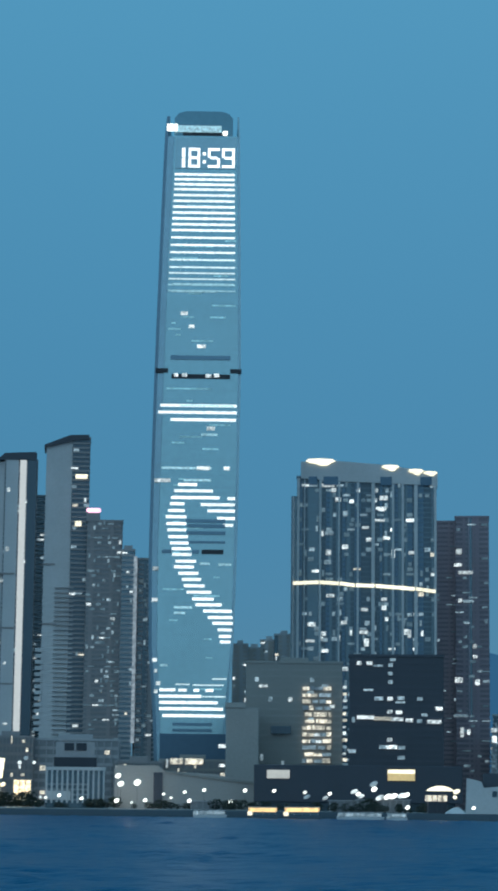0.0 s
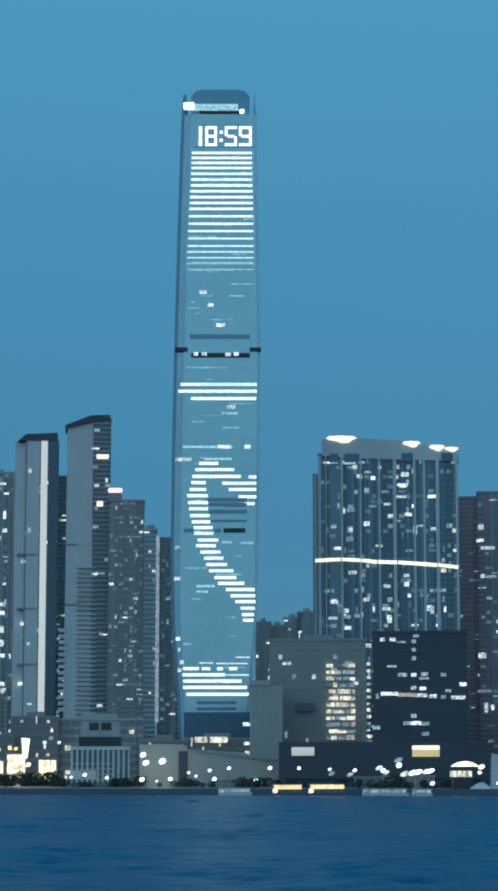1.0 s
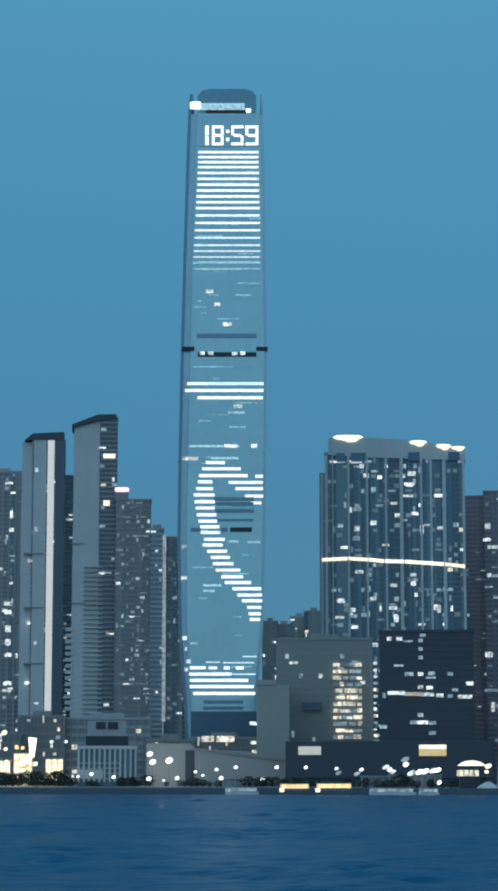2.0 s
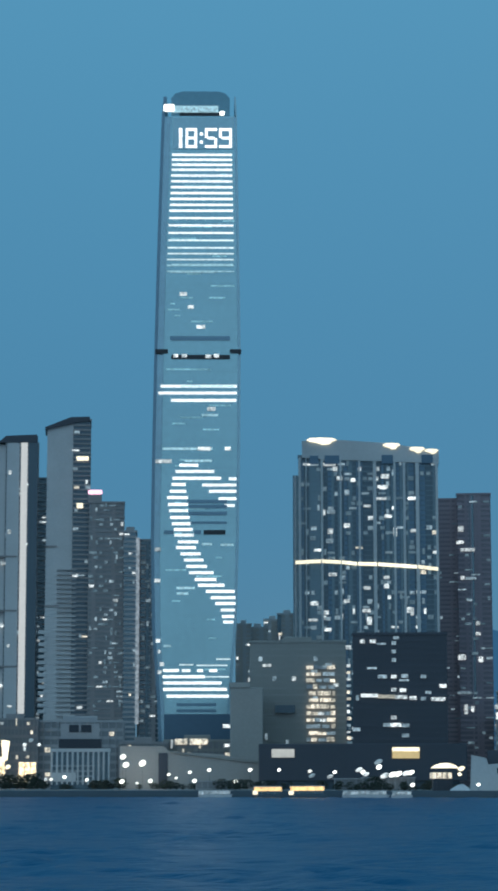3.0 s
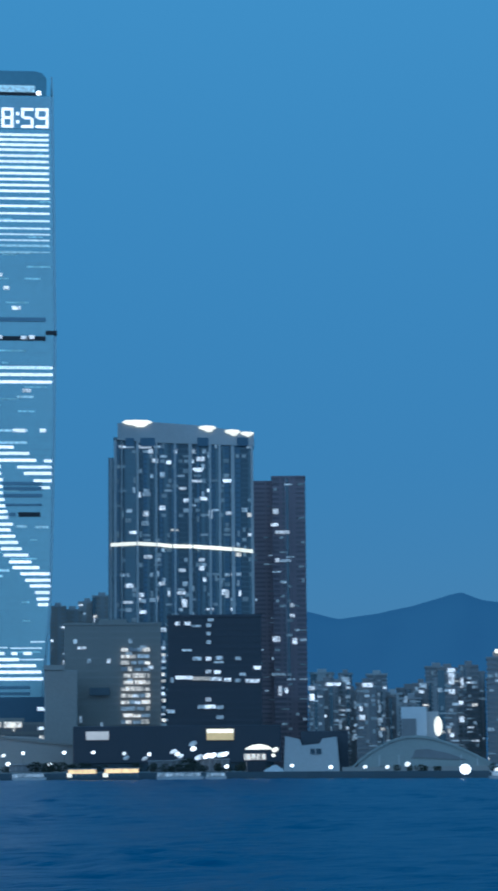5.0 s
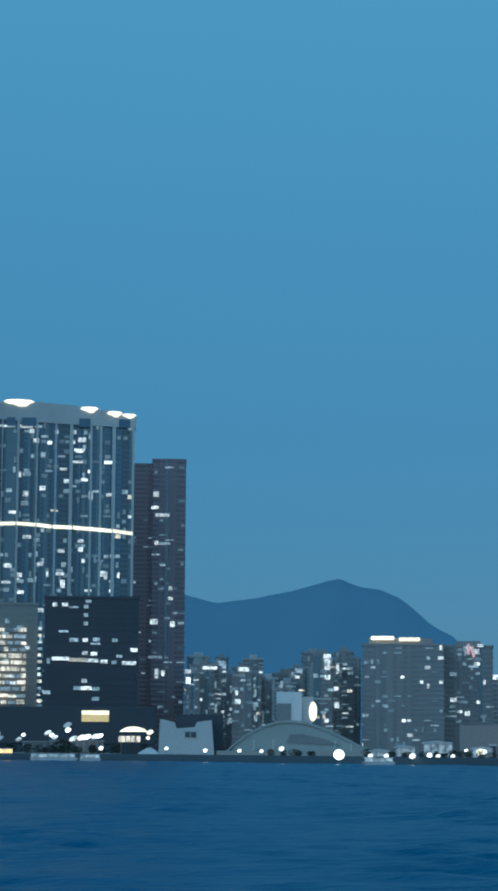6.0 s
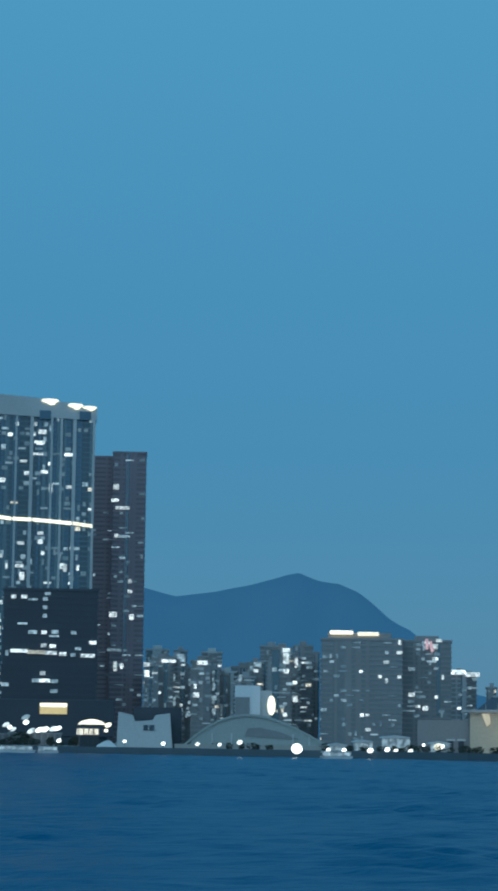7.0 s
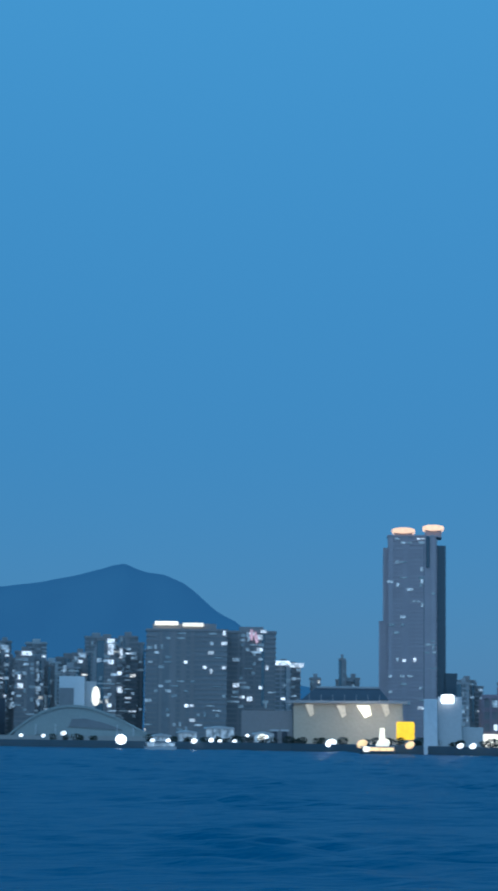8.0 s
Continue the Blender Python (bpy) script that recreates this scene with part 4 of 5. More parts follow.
twin = tower("apartment_tower", "brown-grey tower block with pink roof lights", "tower", 345.8, 378.8, 73.0, 1400, 34, CITY_GLASS, BROWN_WALL, floor_h=3.0, bays=8, band_h=1.0, pier_w=0, lit=36, slots=5, rooms=((ROOM_WHITE, 3), (ROOM_DIM, 6), (ROOM_FAINT, 12)), seed=101, plant=0.5)
hx = twin["front"]
part("roof_sign", boxmesh(361.5 - hx, 363.4 - hx, -18.9, -17.9, 66.7 - GROUND, 73.8 - GROUND), ROOM_PINK, twin, "dim pink roof light")
part("roof_sign", prism([(363.8 - hx, 69.7 - GROUND), (365.7 - hx, 64.1 - GROUND), (367.2 - hx, 66.7 - GROUND), (365.3 - hx, 72.7 - GROUND)], -18.9, -17.9), ROOM_PINK, twin)

# brightly lit rooms and roof edges, by bearing, height angle and size, each on the first block along its bearing
BLOCKS += [(287.7, 340.9, 72.4, 1380, 17, big), (345.8, 378.8, 73.0, 1400, 17, twin)]
BRIGHT = [(0.1266, 0.0328, 12, 8, ROOM_WHITE), (0.1267, 0.0284, 9, 13, ROOM_WHITE), (0.1366, 0.0343, 28, 6, ROOM_WHITE), (0.1423, 0.0365, 15, 9, ROOM_DIM), (0.1524, 0.0338, 20, 8, ROOM_WHITE),
          (0.1464, 0.0332, 9, 14, ROOM_DIM), (0.1391, 0.0268, 6, 14, ROOM_DIM), (0.1393, 0.0159, 7, 18, ROOM_DIM), (0.1470, 0.0246, 8, 14, ROOM_DIM), (0.1498, 0.0190, 11, 10, ROOM_WHITE),
          (0.1469, 0.0155, 8, 6, ROOM_DIM), (0.1579, 0.0230, 5, 14, ROOM_DIM), (0.1580, 0.0178, 10, 10, ROOM_DIM), (0.1581, 0.0113, 6, 14, ROOM_DIM), (0.1916, 0.0364, 11, 22, ROOM_WHITE),
          (0.1916, 0.0403, 14, 8, ROOM_WHITE), (0.1917, 0.0306, 10, 9, ROOM_WHITE), (0.1863, 0.0313, 9, 8, ROOM_DIM), (0.1965, 0.0347, 6, 20, ROOM_WHITE), (0.1952, 0.0254, 14, 7, ROOM_WHITE),
          (0.1961, 0.0179, 9, 12, ROOM_WHITE), (0.1912, 0.0220, 8, 6, ROOM_DIM), (0.1913, 0.0154, 7, 7, ROOM_DIM), (0.1913, 0.0107, 8, 8, ROOM_WHITE), (0.1783, 0.0335, 14, 9, ROOM_DIM),
          (0.1703, 0.0271, 6, 14, ROOM_DIM), (0.1756, 0.0319, 7, 8, ROOM_DIM), (0.1467, 0.0104, 10, 10, ROOM_DIM), (0.2752, 0.0318, 24, 7, ROOM_WHITE), (0.2835, 0.0309, 20, 8, ROOM_WHITE),
          (0.2626, 0.0433, 12, 10, ROOM_WHITE), (0.2646, 0.0463, 12, 6, ROOM_WHITE), (0.2590, 0.0451, 10, 6, ROOM_WHITE), (0.2517, 0.0324, 12, 5, ROOM_DIM), (0.2518, 0.0208, 12, 8, ROOM_WHITE),
          (0.2582, 0.0145, 10, 9, ROOM_WHITE), (0.2613, 0.0363, 20, 4, ROOM_DIM)]
for bearing, rise, w, h, m in BRIGHT:
    for xa, xb, zt, y, half, ob in sorted(BLOCKS, key=lambda b: b[3]):
        x, z, px = bearing * y, 8 + rise * y, y / 3844
        if xa + 0.5 < x < xb - 0.5 and z < zt + 2.5:
            a, x = math.atan2(ob["front"], y), (x - ob["front"])
            w, z = w * px * 0.46, min(z, zt - 0.4)
            part("bright_window", bevelled(boxmesh(x - w, x + w, -half - 1.6, -half - 0.3, z - GROUND - h * px * 0.45, z - GROUND + h * px * 0.45), 0.25), m, ob)
            break

# white angular theatre and long curved roof on the shore
hx = 126.4
opera = fronting("white_pavilion", "white angular waterfront pavilion with dark openings", "pavilion", hx, 1000, 12)
part("wall", prism([(113.4 - hx, 0), (139.0 - hx, 0), (137.7 - hx, 18.5 - GROUND), (131.1 - hx, 17.6 - GROUND), (129.8 - hx, 15.3 - GROUND),
                    (121.7 - hx, 14.6 - GROUND), (120.7 - hx, 17.5 - GROUND), (114.1 - hx, 18.9 - GROUND)], -12, 12), PALE_WALL, opera)
for xa, xb in [(125.6, 127.7), (128.3, 130.6)]:
    part("opening", boxmesh(xa - hx, xb - hx, -12.4, -11.8, 10.6 - GROUND, 13.1 - GROUND), DARK_GLASS, opera)
part("dark_wing", boxmesh(121.2 - hx, 143.5 - hx, 14, 40, 0, 21.4 - GROUND), DARK_WALL, opera)

hx = 167.0
arch = fronting("arched_roof", "long low hall under a shallow curved roof", "hall", hx, 960, 14)
xa, xb = 137.0 - hx, 208.6 - hx
zt = 18.3 - GROUND
outer = [(xa + (xb - xa) * i / 28, max(0.6, zt * math.sin(math.pi * (i / 28) ** 0.80) ** 1.15)) for i in range(29)]
inner = [(x, max(0.2, z - 1.1)) for x, z in outer]
part("roof_shell", prism(outer + inner[::-1], -14, 14), ROOF_GREEN, arch)
part("hall_wall", prism([(x, z - 0.9) for x, z in outer[2:-2]] + [(outer[-3][0], 0), (outer[2][0], 0)], -13.4, 13), ROOF_GREEN, arch)
part("window_band", prism([(xa + (xb - xa) * s, zt * k) for s, k in ((0.40, 0.38), (0.74, 0.30), (0.62, 0.50), (0.50, 0.62), (0.42, 0.60))], -13.8, -13.3), CITY_GLASS, arch)
for s in (0.2, 0.32, 0.7, 0.8):
    x = xa + (xb - xa) * s
    part("rib", boxmesh(x - 0.3, x + 0.3, -13.8, -13.2, 0, zt * 0.45), PALE_WALL, arch)
part("terrace", boxmesh(xa - 2, xb - 6, -20, -14, 0, 2.2), STONE_WALL, arch)

# ---- far east: lit hall, screen, pier, crowned tower ----
hx = 277.9
lit_hall = fronting("exhibition_hall", "pale hall washed by warm wall lights", "hall", hx, 900, 12)
part("wall", boxmesh(252.7 - hx, 299.4 - hx, -12, 14, 0, 19.7 - GROUND), surface("warm_pale_render", (0.46, 0.40, 0.32), 0.8), lit_hall)
part("roof", boxmesh(249.0 - hx, 301.4 - hx, -14, 15, 19.7 - GROUND, 20.9 - GROUND), GREY_WALL, lit_hall)
# V-shaped glowing pieces draw the washers' light on the wall.
for xl, zl, w, m in ((259.7, 16.6, 2.0, WALL_WASH), (273.3, 16.3, 2.2, WALL_WASH), (283.0, 16.4, 3.4, LAMP_CREAM), (291.9, 17.0, 2.0, WALL_WASH)):
    x, z = xl - hx, zl - GROUND
    part("wall_light", prism([(x - w, z + 2.6), (x + w * 0.6, z + 2.6), (x + w * 0.9, z - 1.4), (x + 0.2, z - 2.8)], -13.2, -12.4), m, lit_hall, "wall-washer light drawn as a glowing patch")
roof_back = fronting("rear_hall", "dark blue-grey hall roof rising behind the lit hall", "hall", 285.4, 935, 12)
part("roof", prism([(-19.5, 0), (19.2, 0), (19.2, 21.9 - GROUND), (14.6, 27.4 - GROUND), (-12.7, 27.2 - GROUND), (-19.5, 21.9 - GROUND)], -12, 14), SLATE_ROOF, roof_back)
part("ridge", bevelled(boxmesh(-12.9, 14.8, -12.4, -11.6, 26.6 - GROUND, 27.7 - GROUND), 0.2), GREY_WALL, roof_back)
for i in range(7):
    x = -16.0 + i * 5.2
    part("roof_seam", boxmesh(x - 0.15, x + 0.15, -12.25, -12.0, 14.0, 21.5), GREY_WALL, roof_back)


def lamp(x, y, z, watts, colour):
    data = bpy.data.lights.new("added_lamp", "POINT")
    data.energy, data.color, data.shadow_soft_size = watts, colour, 0.4
    new("added_lamp", data).location = (x, y, z)


for x, z, watts in ((260.7, 13.7, 900), (270.6, 13.8, 900), (279.5, 13.9, 2400), (288.1, 10.9, 1600)):
    lamp(x, 884.0, z, watts, (1.0, 0.82, 0.55))
part("side_wing", boxmesh(230.3 - hx, 252.5 - hx, -10, 14, 0, 16.4 - GROUND), BROWN_WALL, lit_hall)
for px in (244.5, 249.0):
    door = part("doorway", boxmesh(px - hx - 1.2, px - hx + 1.2, -10.6, -9.8, 0, 5), DARK_WALL, lit_hall)
    part("door_frame", boxmesh(px - hx - 1.8, px - hx + 1.8, -10.4, -9.9, 5, 5.8), PALE_WALL, door)

screen = thing("led_screen", "glowing yellow outdoor screen on a post", "screen", (268.2, 800, GROUND))
part("panel", bevelled(boxmesh(-3.6, 3.6, -0.4, 0.4, 4.9 - GROUND, 11.8 - GROUND), 0.5), LAMP_YELLOW, screen, "glowing yellow panel")
part("post", boxmesh(-0.3, 0.3, 0.4, 0.9, 0, 9.6 - GROUND), STEEL, screen)

hx = 262.3
pier = fronting("pier_building", "pale grey pier building with a roof lamp", "building", hx, 740, 12)
part("stair_tower", bevelled(boxmesh(255.3 - hx, 260.2 - hx, -12, 12, -3, 19.6 - GROUND), 0.15), WHITE_WALL, pier)
part("wall", bevelled(boxmesh(260.2 - hx, 268.9 - hx, -10, 12, -3, 20.5 - GROUND), 0.15), PALE_WALL, pier)
part("low_wing", bevelled(boxmesh(268.9 - hx, 276.4 - hx, -8, 12, -3, 9.8 - GROUND), 0.15), PALE_WALL, pier)
part("roof_lamp", bevelled(boxmesh(261.4 - hx, 266.1 - hx, -12, -10.2, 18.1 - GROUND, 21.3 - GROUND), 0.5), LAMP_WHITE, pier)
east = tower("pier_building", "mauve-grey waterfront building with lit lower floor", "building", 284.8, 302.6, 21.9, 760, 24, CITY_GLASS, MAUVE_WALL, floor_h=3.6, bays=6, band_h=1.6, pier_w=0.8, lit=6, seed=7, plant=0.4)
part("lit_hall_front", bevelled(boxmesh(280.1 - east["front"], 293.1 - east["front"], -14, -12.6, 2.3 - GROUND, 7.4 - GROUND), 0.4), LAMP_CREAM, east)

ct = tower("apartment_tower", "tall grey tower crowned by orange lamps", "tower", 554.7, 596.7, 168.3, 1700, 40, ROSE_WALL, ROSE_WALL, floor_h=3.2, bays=8, band_h=1.0, pier_w=0, lit=44, slots=8, seed=131, plant=0, rooms=((ROOM_DIM, 4), (ROOM_WHITE, 1), (ROOM_FAINT, 3)))
hx = ct["front"]
part("wing", boxmesh(551.6 - hx, 556.1 - hx, -16, 16, 0, 158.0 - GROUND), ROSE_WALL, ct)
part("flared_foot", boxmesh(548.4 - hx, 555.7 - hx, -14, 16, 0, 98.0 - GROUND), ROSE_WALL, ct)
part("east_wing", boxmesh(595.7 - hx, 603.1 - hx, -12, 16, 0, 160.4 - GROUND), DARK_GLASS, ct)
part("east_foot", boxmesh(601.6 - hx, 612.4 - hx, -12, 16, 0, 55.7 - GROUND), DARK_GLASS, ct)
part("recess", boxmesh(586.9 - hx, 589.8 - hx, -21.6, -20.5, 141.3 - GROUND, 167.1 - GROUND), DARK_GLASS, ct)
for xa, xb, zz in [(558.8, 577.8, 172.3), (584.0, 601.6, 174.6)]:
    a0, a1, zz = xa - hx, xb - hx, zz - GROUND
    part("crown_lamp", prism([((a0 + a1) / 2 + (a1 - a0) / 2 * math.cos(q * math.pi / 7), zz + (2.2 if q < 7 else 2.6) * math.sin(q * math.pi / 7)) for q in range(14)], -22, 6), LAMP_ORANGE, ct, "orange lit crown")
    part("crown_base", boxmesh(a0 + 2, a1 - 2, -18, 8, 166.6 - GROUND, zz - 1.6), ROSE_WALL, ct)
E4 = [(406.1, 417.7, 55.5), (418.6, 429.4, 54.1), (442.1, 449.7, 46.5), (453.4, 457.2, 59.6), (456.4, 468.3, 45.1), (470.0, 479.3, 46.9), (542.5, 551.2, 44.0), (549.9, 562.1, 46.2), (560.3, 575.2, 42.3), (573.5, 592.8, 44.5)]
city(E4, 1500, (GREY_WALL, BROWN_WALL), "grey distant apartment block with a lit roof", 140, 6, "distant apartment blocks")
for x, z, w in [(408.9, 55.3, 7), (421.0, 53.9, 5)]:
    solid("roof_light", bevelled(boxmesh(-w, w, -1, 1, -1.6, 1.6), 0.4), ROOM_WHITE, "white lit roof sign on a distant block", "roof light", (x, 1498, z))

# ---- waterfront lights, boats, trees ----
LAMP_POST = mesh_of("post", boxmesh(-0.06, 0.06, -0.06, 0.06, 0, 1.0), DARK_WALL)
GLOBES = {}


def street_lamp(x, z, y, size=1.0, material=None, stretch=1.3):
    """A lamp whose light stands at height z; size is its radius in metres."""
    material = material or LAMP_WHITE
    if material not in GLOBES:
        bm = bmesh.new()
        bmesh.ops.create_icosphere(bm, subdivisions=2, radius=1.0)
        GLOBES[material] = mesh_of("globe", bm, material)
    ob = thing("street_lamp", "glowing lamp on a steel post along the promenade", "street lamp", (x, y, GROUND), "promenade lamps")
    h = max(0.8, z - GROUND)
    under("post", LAMP_POST, ob).scale = (1, 1, h)
    g = under("globe", GLOBES[material], ob, "glowing lamp globe", (0, 0, h))
    size *= 0.6
    g.scale = (size * stretch, size, size)
    g.rotation_euler = (0, -0.4 if stretch > 1.2 else 0.2, 0)
    return ob


# west and middle promenade
for x, z, y, s in [(-131.1, 8.2, 1268, 1.0), (-120.1, 8.2, 1262, 1.5), (-95.9, 8.2, 1256, 1.4), (-87.9, 9.5, 1252, 1.4), (-74.6, 7.9, 1240, 1.5), (-54.2, 7.0, 1225, 1.9), (-45.9, 6.0, 1222, 1.0), (-38.2, 7.3, 1216, 1.6), (-28.1, 10.7, 1214, 1.2), (-24.0, 8.8, 1212, 1.0), (-16.5, 11.9, 1210, 1.4), (-13.9, 7.3, 1202, 1.5), (-5.9, 13.1, 1208, 1.3)]:
    street_lamp(x, z, y, s)
for x, z, y, s in [(8.5, 7.0, 1185, 1.7), (16.2, 13.1, 1190, 1.5), (31.6, 13.0, 1180, 1.3), (47.2, 12.3, 1160, 1.4), (59.3, 11.7, 1140, 1.4), (72.6, 11.6, 1120, 1.8), (80.0, 14.1, 1110, 1.9), (91.7, 5.3, 1052, 1.5), (103.8, 5.8, 1030, 1.2), (-51.6, 16.0, 1212, 2.4), (-42.5, 16.9, 1212, 2.6), (-53.2, 20.4, 1212, 2.3)]:
    street_lamp(x, z, y, s)
# dim lights and low sheds among the trees
for x, z, y, s, m in [(56.3, 9.4, 1128, 1.3, ROOM_WHITE), (70.7, 12.8, 1122, 1.5, ROOM_WHITE), (73.9, 10.5, 1118, 1.3, ROOM_WHITE), (82.7, 9.9, 1108, 1.7, ROOM_WHITE), (79.9, 16.7, 1112, 1.7, ROOM_DIM), (86.4, 10.4, 1104, 1.6, LAMP_WHITE), (89.0, 10.7, 1102, 1.6, LAMP_WHITE), (92.7, 11.0, 1098, 1.6, ROOM_WHITE), (94.8, 11.3, 1096, 1.4, LAMP_WHITE), (47.9, 10.0, 1150, 1.4, ROOM_DIM)]:
    street_lamp(x, z, y, s * 1.2, m, 1.9)
# eastern promenade
for x, z, y, s in [(113.0, 5.6, 965, 1.1), (127.5, 4.9, 945, 1.2), (139.4, 4.9, 925, 1.2), (147.3, 4.8, 915, 1.2), (154.1, 5.9, 905, 1.6), (184.0, 2.4, 868, 1.4), (190.1, 2.2, 866, 1.3), (200.8, 3.2, 866, 1.7), (208.3, 3.8, 868, 1.4), (210.4, 3.2, 862, 1.3), (215.5, 3.0, 858, 1.3), (231.5, 5.2, 870, 1.5), (224.5, 5.8, 872, 0.9)]:
    street_lamp(x, z, y, s)
for x, z, y, s, m in [(225.1, 5.3, 852, 1.6, LAMP_CREAM), (240.3, 2.7, 806, 2.0, LAMP_WHITE), (244.0, 2.5, 778, 2.0, LAMP_AMBER), (245.5, 2.7, 758, 2.6, LAMP_CREAM), (248.4, 1.2, 736, 1.7, LAMP_AMBER), (258.5, 0.2, 712, 1.2, LAMP_WHITE), (263.0, 0.0, 712, 1.2, LAMP_WHITE)]:
    street_lamp(x, z, y, s * 1.25, m, 1.45)
street_lamp(173.5, 3.7, 880, 3.6, LAMP_WHITE, 1.05)
# a glowing tent behind the largest amber lamp
tent_light = thing("light_tent", "slender pointed tent glowing with warm light", "tent", (247.2, 764, GROUND))
for name, r0, r1, z0, z1 in (("skirt", 2.2, 1.1, 0.0, 2.6), ("spire", 1.1, 0.8, 2.6, 6.6)):
    bm = bmesh.new()
    bmesh.ops.create_cone(bm, cap_ends=True, segments=12, radius1=r0, radius2=r1, depth=z1 - z0)
    part(name, bm, LAMP_CREAM, tent_light, "", (0, 0, (z0 + z1) / 2))

# oval sign high on a far block
bm = bmesh.new()
bmesh.ops.create_uvsphere(bm, u_segments=16, v_segments=10, radius=1.0)
bm.transform(Matrix.Diagonal((2.4, 0.6, 5.6, 1)))
sign = thing("oval_sign", "bright oval sign on a tall post", "sign", (228.6, 1236, GROUND))
part("panel", bm, LAMP_CREAM, sign, "glowing oval panel", (0, 0, 26.3 - GROUND))
part("post", boxmesh(-0.4, 0.4, 0.3, 1.0, 0, 26.3 - GROUND), STEEL, sign)
# pale stepped hall behind the curved roof
hx = 217.1
ph = fronting("pale_hall", "pale stepped building behind the curved roof", "building", hx, 1250, 10)
part("wall", boxmesh(209.8 - hx, 224.5 - hx, -10, 10, 0, 37.7 - GROUND), WHITE_WALL, ph)
part("wing", boxmesh(223.8 - hx, 231.2 - hx, -8, 10, 0, 34.9 - GROUND), PALE_WALL, ph)
# Darker panel set before the wall to give its lower left the shade.
part("shaded_bay", boxmesh(209.9 - hx, 218.4 - hx, -10.5, -9.9, 6, 31.0 - GROUND), CITY_GLASS, ph)


# lit kiosks and floodlights by the west podium
def kiosk(x0, x1, z, y, m, label, sill=0.4):
    """A small pavilion: a lit front under a flat roof, between end walls."""
    ob = thing("kiosk", label, "kiosk", ((x0 + x1) / 2, y, GROUND), "waterfront kiosks")
    w, h = (x1 - x0) / 2, max(2.2, z - GROUND)
    part("lit_front", bevelled(boxmesh(-w, w, -0.3, 0.3, sill, h - 0.3), 0.1), m, ob, "glowing shop front")
    part("wall", boxmesh(-w, w, 0.4, 5, 0, h - 0.3), PALE_WALL, ob)
    part("roof", bevelled(boxmesh(-w - 0.8, w + 0.8, -1.2, 5.4, h - 0.3, h + 0.3), 0.1), GREY_WALL, ob)
    k = max(2, int(w / 1.6))
    for i in range(k + 1):
        part("mullion", boxmesh(-w + 2 * w * i / k - 0.2, -w + 2 * w * i / k + 0.2, -0.7, -0.3, 0, h - 0.3), GREY_WALL, ob)
    return ob


kiosk(-116.4, -106.4, 18.2, 1280, SHOP_FRONT, "waterfront kiosk with a bright cream front", 4.5)
kiosk(-135.5, -124.8, 21.5, 1286, SHOP_FRONT, "waterfront kiosk with a broad glowing front", 8.0)
kiosk(-150.0, -138.0, 17.5, 1290, SHOP_FRONT, "waterfront kiosk with a warm lit front", 8.0)
# tall glowing banner beside the kiosks
banner = thing("light_banner", "tall tapered banner glowing warm white on a mast", "banner", (-124.0, 1276, GROUND))
part("cloth", prism([(-1.3, 16.5), (1.2, 16.5), (2.6, 27.6), (-2.4, 28.2)], -0.3, 0.3), LAMP_CREAM, banner, "glowing cream cloth")
part("mast", boxmesh(-0.3, 0.3, 0.4, 1.0, 0, 28.6), STEEL, banner)
for x, z, y, s, m in [(-126.4, 28.8, 1300, 2.2, LAMP_AMBER), (-126.5, 24.1, 1299, 1.7, LAMP_AMBER), (-132.0, 24.8, 1300, 1.6, LAMP_AMBER), (-128.8, 17.3, 1276, 3.0, LAMP_CREAM), (-122.2, 15.4, 1276, 2.0, LAMP_CREAM), (-139.0, 16.7, 1276, 1.5, LAMP_CREAM),
                      (-147.3, 34.6, 1340, 2.6, LAMP_CREAM), (-145.3, 24.5, 1330, 1.8, LAMP_CREAM), (-117.6, 28.9, 1330, 1.8, ROOM_WHITE), (-109.0, 28.9, 1330, 1.6, ROOM_WHITE), (-23.1, 30.8, 1360, 2.4, ROOM_WARM), (-13.3, 30.8, 1360, 2.6, LAMP_CREAM), (-113.9, 31.6, 1330, 2.0, ROOM_DIM)]:
    street_lamp(x, z, y, s, m, 1.25)


def boat(x0, x1, y, deck, m, label, lit=True):
    """A moored low boat: hull with a raked bow, cabin, lit side and roof."""
    ob = thing("boat", label, "boat", ((x0 + x1) / 2, y, 0.0), "moored boats")
    w, hull = (x1 - x0) / 2, min(1.5, deck * 0.4)
    part("hull", prism([(-w * 0.96, -0.4), (w * 0.92, -0.4), (w, hull), (-w, hull)], -2.4, 2.4), QUAY if m is LAMP_AMBER else PALE_WALL, ob)
    part("cabin", bevelled(boxmesh(-w * 0.9, w * 0.85, -1.8, 1.8, hull, deck - 0.3), 0.1), BLUE_GLASS, ob)
    part("roof", bevelled(boxmesh(-w * 0.94, w * 0.9, -2.3, 2.3, deck - 0.3, deck), 0.08), PALE_WALL, ob)
    if lit:
        part("lit_side", boxmesh(-w * 0.9, w * 0.85, -2.1, -1.85, max(hull + 0.1, deck - 2.2), deck - 0.4), m, ob, "glowing cabin side")
    part("bow_light", bevelled(boxmesh(-w * 0.98, -w * 0.98 + 2.2, -2.9, -2.42, hull - 0.2, hull + 1.6), 0.25), LAMP_CREAM if m is LAMP_AMBER else ROOM_DIM, ob, "bright bow light")
    for i in range(5):
        x = -w * 0.85 + w * 1.65 * i / 4
        part("stanchion", boxmesh(x - 0.08, x + 0.08, -2.35, -2.2, hull, deck - 0.2), STEEL, ob)
    return ob


boat(14.4, 28.6, 985, 5.1, LAMP_AMBER, "moored ferry with a glowing amber cabin")
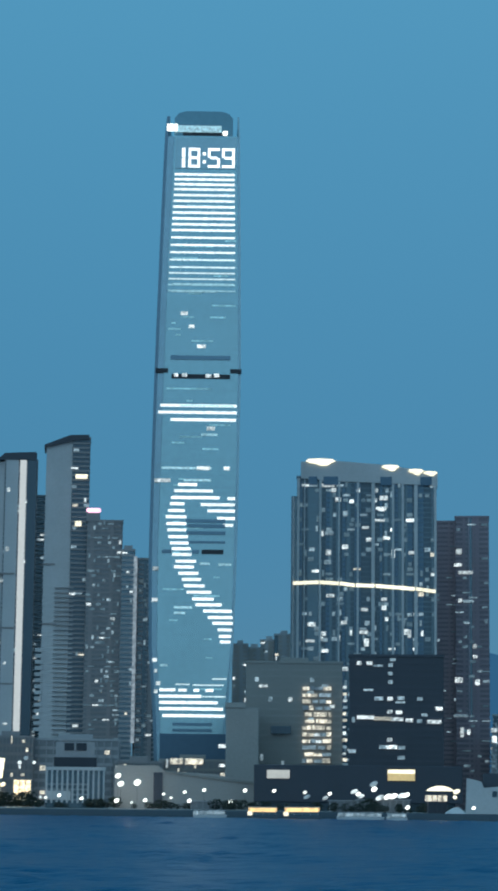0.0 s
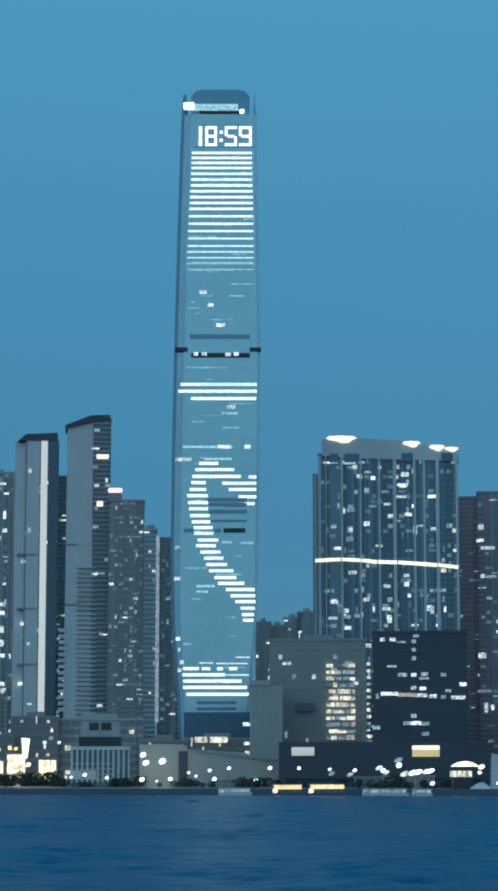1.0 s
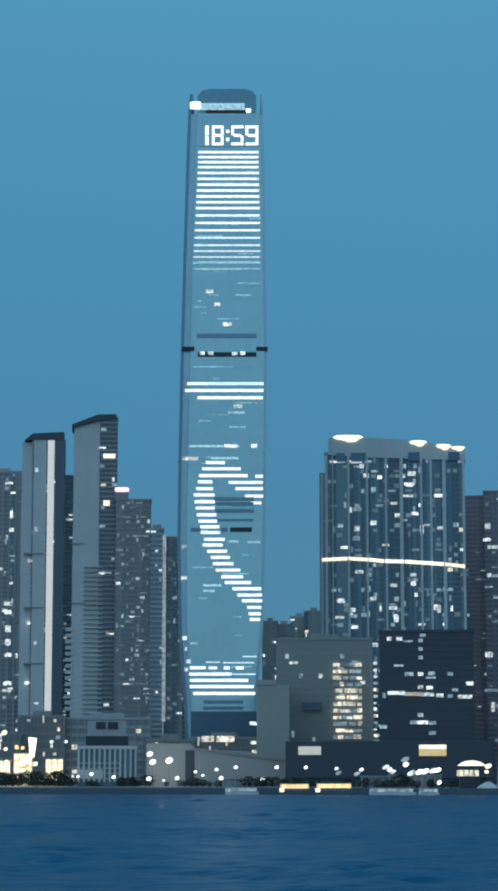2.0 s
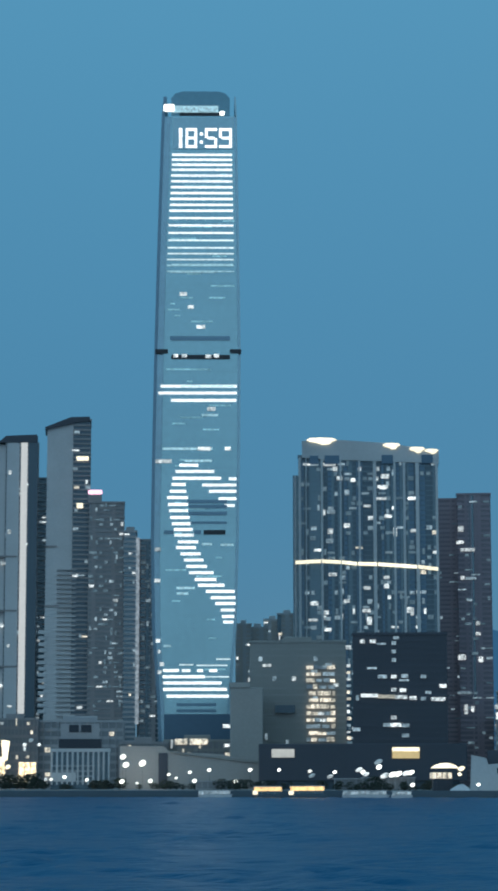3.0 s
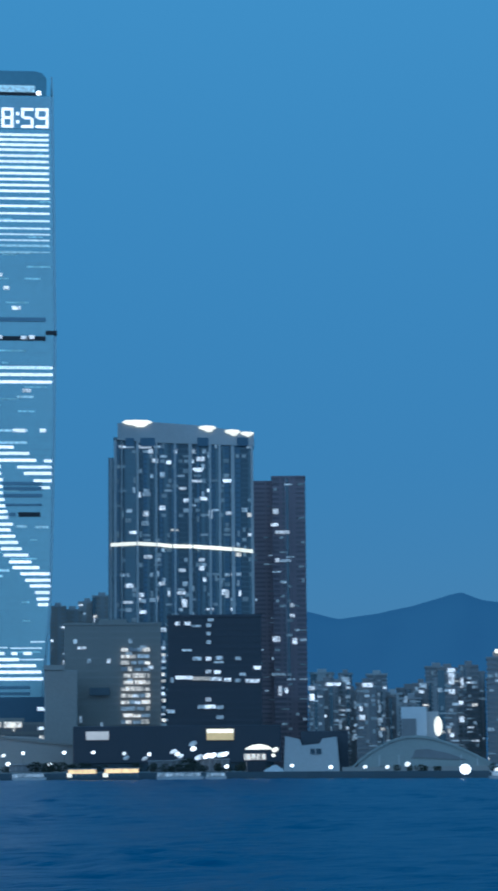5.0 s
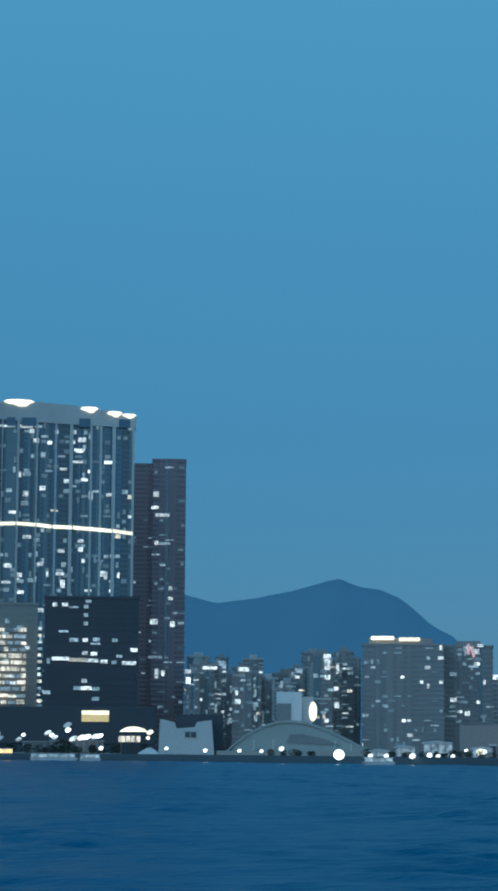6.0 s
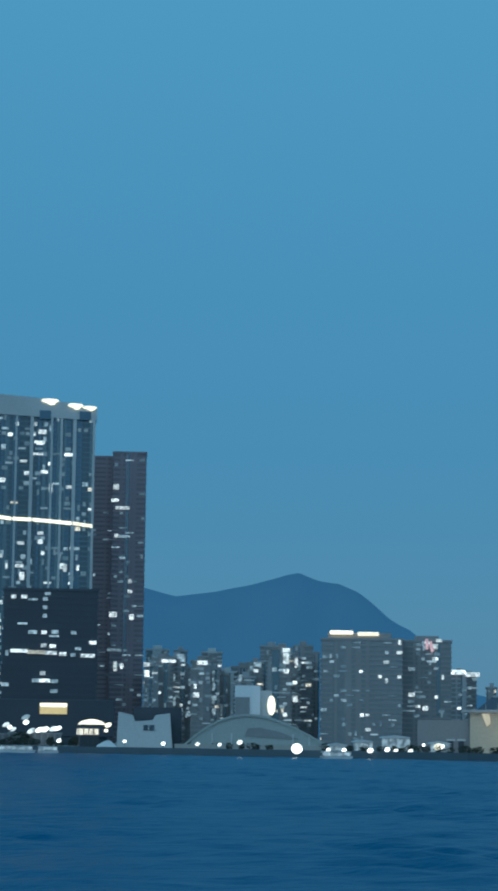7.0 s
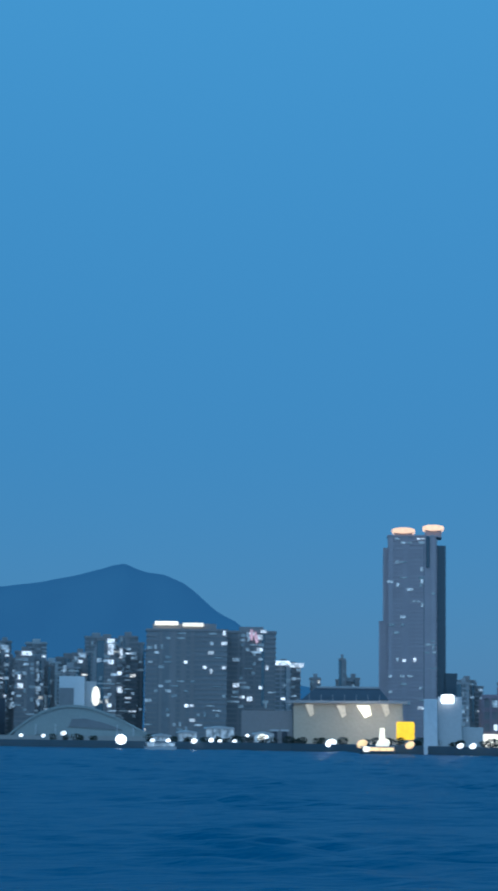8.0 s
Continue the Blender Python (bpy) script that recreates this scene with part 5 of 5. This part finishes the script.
boat(30.2, 47.5, 980, 5.3, LAMP_AMBER, "long moored ferry with glowing amber windows")
boat(53.6, 74.6, 972, 3.2, ROOM_DIM, "long low white pontoon boat at the quay")
boat(74.8, 84.0, 965, 3.0, ROOM_DIM, "low white pontoon boat at the quay")
boat(-9.8, 5.7, 1000, 3.4, ROOM_DIM, "low pale barge at the quay", True)
boat(176.5, 188.8, 846, 3.0, ROOM_DIM, "small white launch moored at the quay")
boat(232.2, 244.9, 742, 2.8, LAMP_AMBER, "small boat with amber lamps")
# lit canopy and white tent at the ferry landing
can = thing("canopy", "curved white canopy, its light put in as a glow", "canopy", (106.6, 1030, GROUND))
xa, xb = 99.7 - can.location.x, 109.2 - can.location.x
ztop = 16.3 - GROUND
top_line = [(xa - 1.0 + (xb - xa + 3.0) * i / 10, ztop - 3.2 + 2.4 * math.sin(math.pi * i / 10) ** 0.7) for i in range(11)]
# The light on the canopy is put into its skin as emission.
part("roof", prism(top_line, -4, 4), LAMP_CREAM, can, "glowing white canopy skin")
part("wall", boxmesh(xa - 0.5, xb - 1.5, -2.6, 3, 0, ztop - 8.0), DARK_WALL, can)
part("lit_base", bevelled(boxmesh(xa - 1.5, xb - 1.0, -3, 3, ztop - 8.0, ztop - 5.2), 0.3), ROOM_WARM, can, "warm lit glass front")
for i in range(4):
    x = xa + (xb - xa) * (i + 0.5) / 4
    part("post", boxmesh(x - 0.15, x + 0.15, -3.6, -3.3, 0, ztop - 2.2), DARK_WALL, can)
street_lamp(112.5, 12.9, 1028, 1.8, LAMP_CREAM, 1.6)
street_lamp(111.4, 10.3, 1026, 1.4, LAMP_CREAM, 1.2)
tent = thing("white_tent", "small white peaked tent on the quay", "tent", (107.1, 985, GROUND))
part("cloth", prism([(-4.6, 0), (4.6, 0), (4.0, 1.3), (1.2, 3.3), (-0.6, 3.0), (-4.0, 1.0)], -2, 2), WHITE_WALL, tent)

# Extra point lamps added to warm the kiosk fronts and the ramp hall.
lamp(-120.6, 1268.0, 13.0, 13000, (1.0, 0.72, 0.40))
lamp(-138.9, 1270.0, 13.0, 9000, (1.0, 0.76, 0.45))
lamp(-46.7, 1208.0, 13.0, 7000, (1.0, 0.92, 0.80))
for x0, x1, z, y in [(58.5, 73.0, 8.2, 1126), (71.9, 97.6, 8.8, 1110), (-13.0, 9.9, 7.0, 1206)]:
    kiosk(x0, x1, z, y, CITY_GLASS, "low grey unlit quayside shed")
# white marquees and low quay sheds
for x0, x1, z, y in [(188.6, 196.5, 5.7, 890), (213.1, 225.8, 9.1, 900), (202.3, 210.8, 7.2, 905), (232.8, 241.6, 6.9, 895)]:
    w, h = (x1 - x0) / 2, max(2.4, z - GROUND)
    ob = thing("marquee", "low white quayside marquee with a lit front", "marquee", ((x0 + x1) / 2, y, GROUND), "quayside marquees")
    part("roof", prism([(-w, h - 0.7), (w, h - 0.7), (w * 0.9, h - 0.1), (0, h + 0.5), (-w * 0.9, h - 0.1)], -2, 3), PALE_WALL, ob)
    part("lit_front", boxmesh(-w * 0.95, w * 0.95, -1.2, -0.9, 0.5, h - 0.8), ROOM_DIM, ob, "dimly lit front")
    for k in range(5):
        part("post", boxmesh(-w + w * k / 2 - 0.12, -w + w * k / 2 + 0.12, -1.9, -1.7, 0, h - 0.7), STEEL, ob)

# promenade trees in uneven clumps
rnd = random.Random(77)


def quay_y(slope):
    """Where the line of sight at this slope meets the promenade."""
    y = 1200.0
    for _ in range(60):
        x = slope * y
        for a, b in zip(PROMENADE, PROMENADE[1:]):
            if a[0] <= x <= b[0]:
                y = 0.5 * y + 0.5 * (a[1] + (b[1] - a[1]) * (x - a[0]) / (b[0] - a[0]))
    return y


for s in np.arange(-0.13, 0.385, 0.0020):
    s += rnd.uniform(-0.0015, 0.0015)
    clump = 0.5 + 0.5 * math.sin(s * 160) * math.sin(s * 47 + 1)
    if 0.108 < s < 0.142 or rnd.random() > (0.55 + 0.4 * clump if s < 0.1 else 0.5):
        continue
    y = quay_y(s) + rnd.uniform(6, 30)
    tree(s * y, y, GROUND, rnd.uniform(2.6, 6.0) * (0.7 + 0.5 * clump) if s < 0.1 else rnd.uniform(1.8, 3.4), rnd.randint(0, 9999))
# fuller trees before the lit kiosks
for i in range(11):
    tree(-152.0 + i * 4.6 + rnd.uniform(-1.5, 1.5), 1262 + rnd.uniform(-6, 6), GROUND, rnd.uniform(6.0, 9.0), 500 + i)
